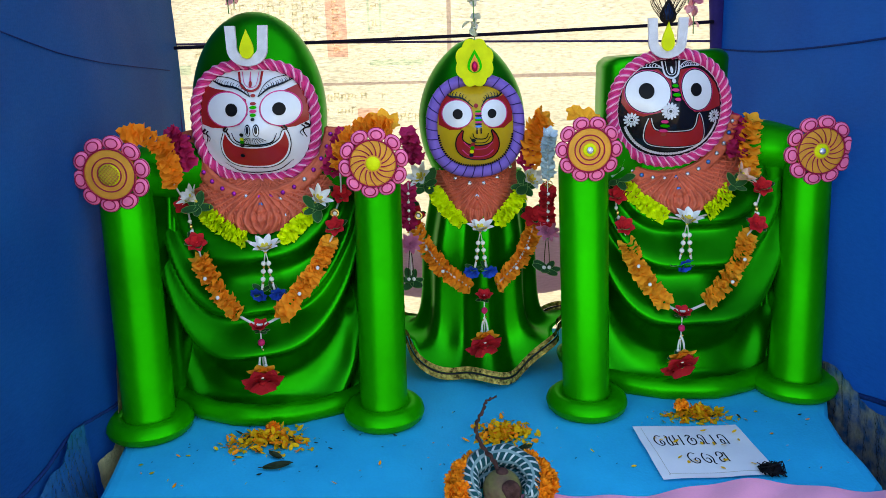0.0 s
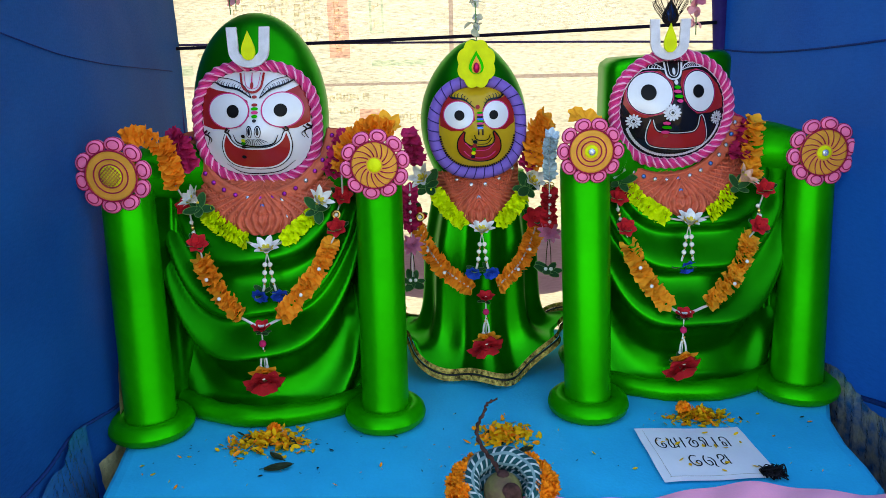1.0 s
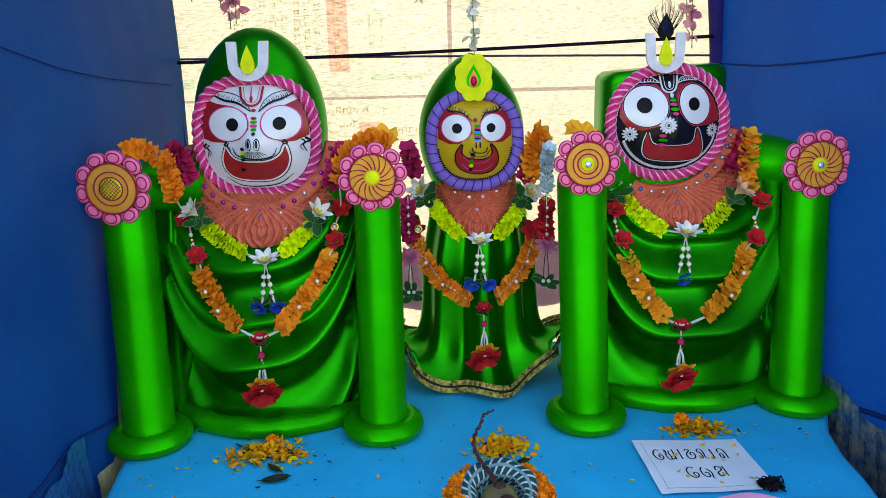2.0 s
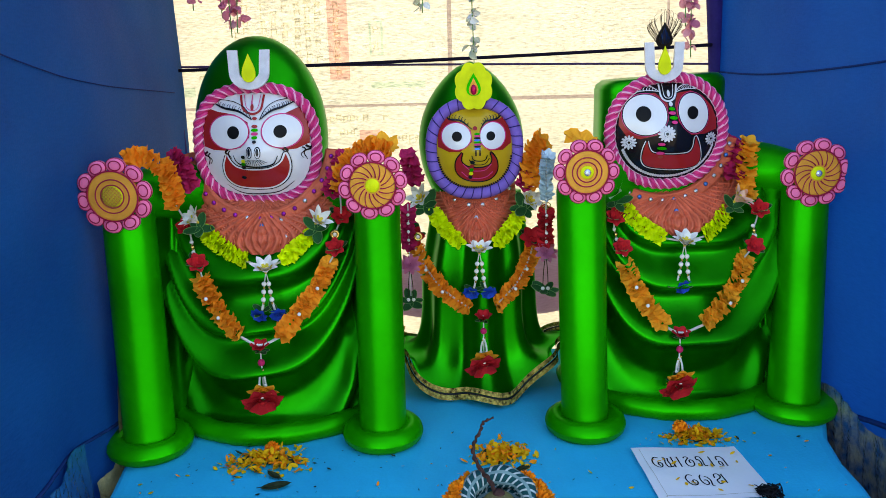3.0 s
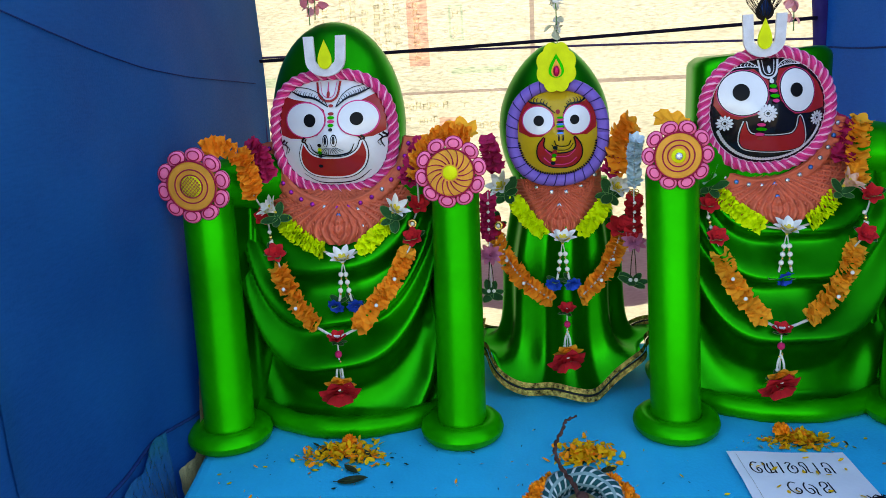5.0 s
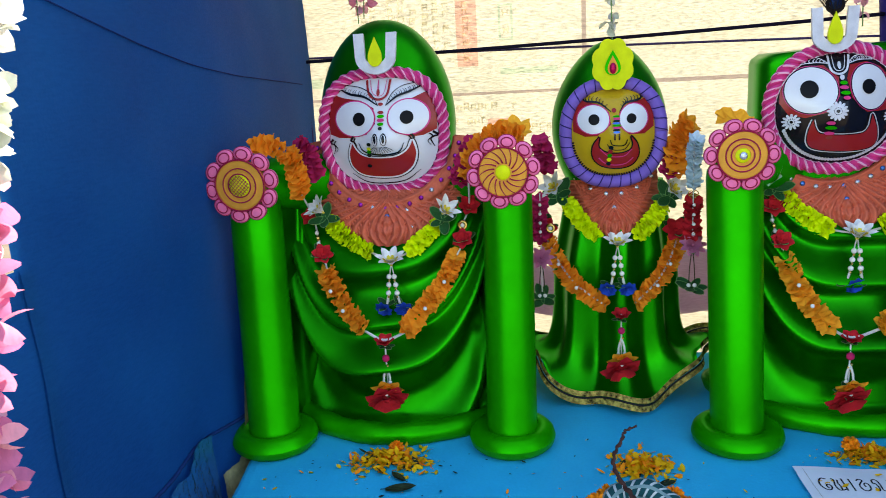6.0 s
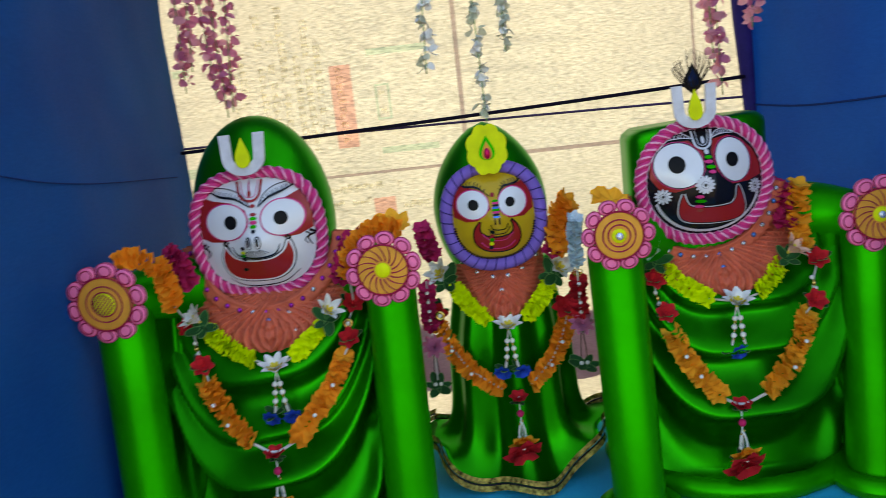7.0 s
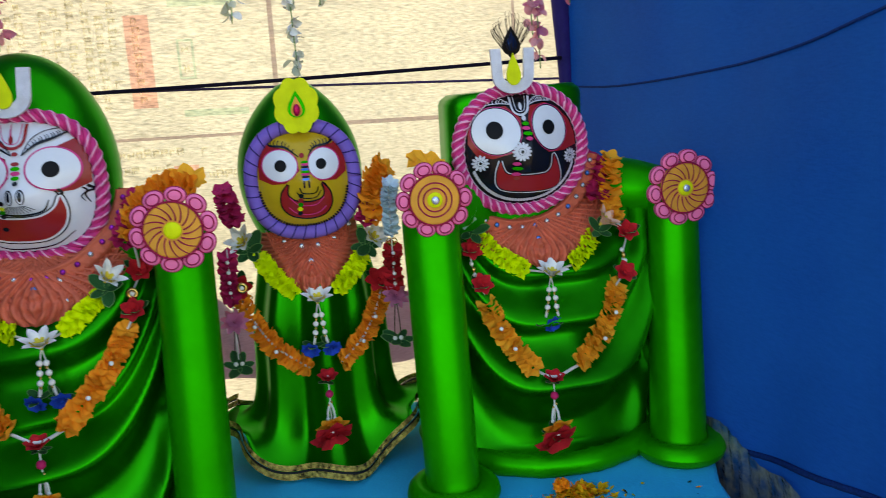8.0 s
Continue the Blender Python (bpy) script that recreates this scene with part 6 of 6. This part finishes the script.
def marigold(parent, c, r, seed, name="marigold"):
    """A dense pompon of short frilled petals."""
    rn = random.Random(seed)
    s = Soup()
    for k in range(70):
        h = 1 - 1.25 * (k + 0.5) / 70
        a = k * 2.39996 + rn.uniform(-0.2, 0.2)
        q = math.sqrt(max(0.0, 1 - h * h))
        d = Vector((q * math.cos(a), q * math.sin(a), h))
        s.add(petal_geo(r * 0.50, r * 0.42, 0.35, 2, 0.3), MARIGOLD, Matrix.Translation(d * r * 0.55) @ d.to_track_quat("X", "Z").to_matrix().to_4x4() @ Matrix.Rotation(rn.uniform(0, 6.3), 4, "X"))
    s.add(ball(r * 0.62, r * 0.62, r * 0.58, 10, 7), MARIGOLD)
    return part(name, s, MARIGOLD, parent, m=Matrix.Translation(c) @ Euler((rn.uniform(-0.6, 0.3), rn.uniform(-0.6, 0.6), 0)).to_matrix().to_4x4())


for x, y, k in ((-0.478, 2.005, 1), (0.672, 2.085, 2)):
    m = top("marigold", "whole orange marigold head lying on loose petals", "flower", (0, 0, 0))
    marigold(m, (x, y, Z0 + 0.020), 0.022, k, "head")


def scatter():
    r = random.Random(9)
    s = Soup()
    for k in range(150):
        x, y = r.uniform(-0.8, 1.0), r.uniform(1.74, 2.12)
        if abs(x - 0.66) < 0.19 and y < 2.02:
            continue
        m = Matrix.Translation((x, y, Z0 + 0.003)) @ Euler((r.uniform(-0.4, 0.4), r.uniform(-0.4, 0.4), r.uniform(0, 6.3))).to_matrix().to_4x4()
        big = r.random() < 0.35
        s.add(petal_geo(0.014 if big else 0.007, 0.007 if big else 0.003, 0.3, 3), (MARIGOLD, PETAL, DRY, DRY)[r.randrange(4)], m)
    for k in range(16):
        m = Matrix.Translation((r.uniform(0.55, 0.78), r.uniform(1.76, 1.97), Z0 + 0.010)) @ Euler((r.uniform(-0.4, 0.4), r.uniform(-0.4, 0.4), r.uniform(0, 6.3))).to_matrix().to_4x4()
        s.add(petal_geo(r.uniform(0.012, 0.02), 0.008, 0.3, 3), PETAL, m)
    return top("scattered_petals", "loose marigold petals and crumbs strewn over the platform", "flower petals", kind="stuff", data=s.mesh("scattered_petals"))


scatter()
for x, y, a, l in ((-0.468, 1.825, 10, 0.075), (-0.430, 1.870, 140, 0.05), (0.185, 1.885, 30, 0.05)):
    t = top("fallen_leaf", "dark green dried leaf lying on the platform", "leaf", pose(x, y, Z0 + 0.005, 4, 5, a))
    part("blade", petal_geo(l, l * 0.45, 0.18, 8, 0.7), DRY, t)
    part("midrib", tube([(-0.012, 0, 0.001), (l * 0.5, 0, l * 0.06), (l, 0, l * 0.185)], 0.0012, 5), STEM, t)


def paper_sign():
    """A sheet of paper with two lines of hand-set Odia letters built as brush strokes."""
    s = top("paper_sign", "white paper sheet with two lines of black Odia lettering", "sign", pose(0.659, 1.861, Z0 + 0.006, 0, 0, 3.0))
    w, h = 0.288, 0.262
    def sheet(u, v):
        x, y = (u - 0.5) * w + 0.018 * (0.5 - v) * 0, (v - 0.5) * h
        return (x, y, 0.002 + 0.005 * math.sin(3 * u + 2) * v + 0.003 * noise.noise((u * 3, v * 3, 0)))
    part("sheet", Soup().add(grid(sheet, 24, 20), PAPER).add(grid(lambda u, v: Vector(sheet(u, v)) - Vector((0, 0, 0.0008)), 24, 20), PAPER), PAPER, s)
    part("border_line", tube([(x, y, sheet(x / w + 0.5, y / h + 0.5)[2] + 0.0005) for x, y in curve_xy([(-0.124, 0.120), (-0.122, 0.0), (-0.121, -0.06), (-0.1205, -0.109), (-0.1195, -0.110), (-0.06, -0.111), (0.05, -0.112), (0.13, -0.112)])], 0.0004, 4), SACK_GREY, s)
    glyphs = {
        "e": [[(0.85, 0.92), (0.42, 1.0), (0.05, 0.66), (0.10, 0.25), (0.45, 0.0), (0.85, 0.08), (0.98, 0.34), (0.76, 0.50), (0.56, 0.36), (0.68, 0.14)]],
        "gha": [[(0.0, 1.0), (0.20, 0.84), (0.04, 0.42), (0.14, 0.06), (0.45, 0.02), (0.95, 0.14)], [(0.52, 0.88), (0.42, 0.60), (0.50, 0.32), (0.46, 0.06)], [(0.95, 1.0), (0.95, 0.5), (0.95, 0.0)]],
        "aa": [[(0.28, 1.0), (0.28, 0.5), (0.28, 0.0)]],
        "da": [[(0.04, 0.84), (0.38, 1.0), (0.60, 0.86), (0.32, 0.66), (0.06, 0.42), (0.14, 0.10), (0.50, 0.0), (0.88, 0.15), (0.96, 0.50), (0.76, 0.66), (0.52, 0.52), (0.58, 0.32)]],
        "la": [[(0.08, 0.30), (0.22, 0.02), (0.40, 0.28), (0.30, 0.66), (0.10, 0.62), (0.20, 0.95), (0.60, 0.98), (0.70, 0.60), (0.62, 0.10), (0.95, 0.04)]],
        "ga": [[(0.12, 0.60), (0.25, 0.95), (0.70, 0.98), (0.90, 0.70), (0.90, 0.02)], [(0.40, 0.05), (0.15, 0.20), (0.25, 0.50), (0.50, 0.40), (0.48, 0.05)]],
        "ba": [[(0.30, 0.98), (0.08, 0.72), (0.06, 0.30), (0.34, 0.02), (0.64, 0.14), (0.58, 0.44), (0.30, 0.44)], [(0.55, 0.80), (0.80, 0.70), (0.94, 0.40), (0.84, -0.02), (0.98, -0.16)]],
        "sha": [[(0.12, 0.60), (0.25, 0.95), (0.62, 0.98), (0.72, 0.70), (0.50, 0.52), (0.20, 0.38), (0.25, 0.05), (0.55, 0.08), (0.62, 0.35)], [(0.95, 0.98), (0.95, 0.02)]],
    }
    for line, x0, y0, gw, gh in ((("e", "gha", "aa", "da", "la", "aa", "ga"), -0.108, 0.026, 0.0240, 0.050), (("e", "ba", "sha"), -0.050, -0.064, 0.0270, 0.050)):
        x = x0
        for name in line:
            wide = 0.55 if name == "aa" else 1.0
            ink = Soup()
            for stroke in glyphs[name]:
                pts = curve([(x + a * gw, y0 + b * gh, 0) for a, b in stroke], 26)
                v = []
                for i, q in enumerate(pts):
                    d = (pts[min(i + 1, 26)] - pts[max(i - 1, 0)]).normalized()
                    for sg in (1, -1):
                        px, py = q.x - sg * d.y * 0.0019, q.y + sg * d.x * 0.0019
                        v.append((px, py, sheet(px / w + 0.5, py / h + 0.5)[2] + 0.0007))
                ink.add((v, [(2 * i, 2 * i + 1, 2 * i + 3, 2 * i + 2) for i in range(26)]), INK)
            part("letter", ink, INK, s)
            x += gw * (wide + 0.34)


def curve_xy(pts):
    return [(q.x, q.y) for q in curve([(x, y, 0) for x, y in pts], 30)]


paper_sign()


def thread_tangle(c):
    r = random.Random(5)
    s = Soup()
    for k in range(30):
        p = [Vector((max(-0.028, min(0.028, r.gauss(0, 0.016))), max(-0.022, min(0.022, r.gauss(0, 0.012))), min(0.03, abs(r.gauss(0.012, 0.008))))) for _ in range(9)]
        s.add(tube(curve(p, 24), 0.0014, 4), HAIR)
    top("thread_tangle", "small tangle of black thread lying by the paper", "thread", c, data=s.mesh("thread_tangle"))


thread_tangle((0.792, 1.748, Z0 + 0.004))


def coconut_offering(c):
    o = top("coconut_offering", "green coconut wrapped in checked cloth and ringed with marigolds", "offering", c)
    nut = part("coconut", ball(0.045, 0.045, 0.048, 28, 18, (0, 0, 0.040)), COCONUT, o, "green-brown ribbed coconut husk")
    part("husk_scar", ball(0.024, 0.012, 0.030, 12, 8, (0.016, -0.034, 0.054)), BARK, nut)
    part("eye_cap", lathe([(0.001, 0.094), (0.008, 0.093), (0.013, 0.089), (0.016, 0.082)], 16), BARK, nut)
    # cloth rolled and laid round the nut in two twisted turns
    for k, (rr, rad, z, lift) in enumerate(((0.070, 0.025, 0.060, 0.030), (0.066, 0.022, 0.030, 0.010))):
        n, rows = 14, 48
        pts = [(rr * math.cos(a) * 1.08, rr * math.sin(a) * 0.9 + 0.006, z + lift * math.sin(a)) for a in np.linspace(radians(-40), radians(220), rows + 1)]
        geo = tube(pts, lambda t: rad * (0.55 + 0.45 * math.sin(math.pi * t) ** 0.5) * (1 + 0.10 * math.sin(31 * t + k)), n)
        me = Soup().add(geo, CHECK).mesh("checked_cloth")
        uv = me.uv_layers.new(name="weave")
        for p in me.polygons:
            base = min((vi % n) for vi in p.vertices)
            wrap = any((vi % n) == n - 1 for vi in p.vertices) and base == 0
            for li in p.loop_indices:
                vi = me.loops[li].vertex_index
                u = (vi % n) / n
                if wrap and vi % n == 0:
                    u = 1.0
                uv.data[li].uv = (vi // n / rows + 0.25 * u, u * 1.0)
        part("checked_cloth", me, CHECK, o, "green and white checked cotton cloth")
    for k in range(8):
        for sg in (-1, 1):
            a = radians(90 + sg * (46 + 11 * k))
            ring = 0.104 if k % 2 else 0.088
            marigold(o, (ring * math.cos(a) * 1.08, ring * 0.8 * math.sin(a) + 0.01, 0.066 - 0.005 * k + (0.016 if k % 2 == 0 else 0)), 0.025, k * 2 + (sg > 0))
    p = curve([(-0.006, 0.002, 0.082), (-0.020, 0.020, 0.105), (-0.042, 0.036, 0.130), (-0.056, 0.048, 0.158), (-0.052, 0.058, 0.186), (-0.038, 0.064, 0.212), (-0.031, 0.068, 0.230), (-0.008, 0.070, 0.240)], 60)
    part("stalk", tube([q + Vector((0.0015 * math.sin(i * 1.3), 0, 0.0015 * math.cos(i * 1.7))) for i, q in enumerate(p)], lambda t: 0.0056 - 0.0030 * t + 0.0008 * math.sin(70 * t), 7), BARK, o, "thin knotty brown stalk")
    return o


coconut_offering((0.127, 1.645, Z0))
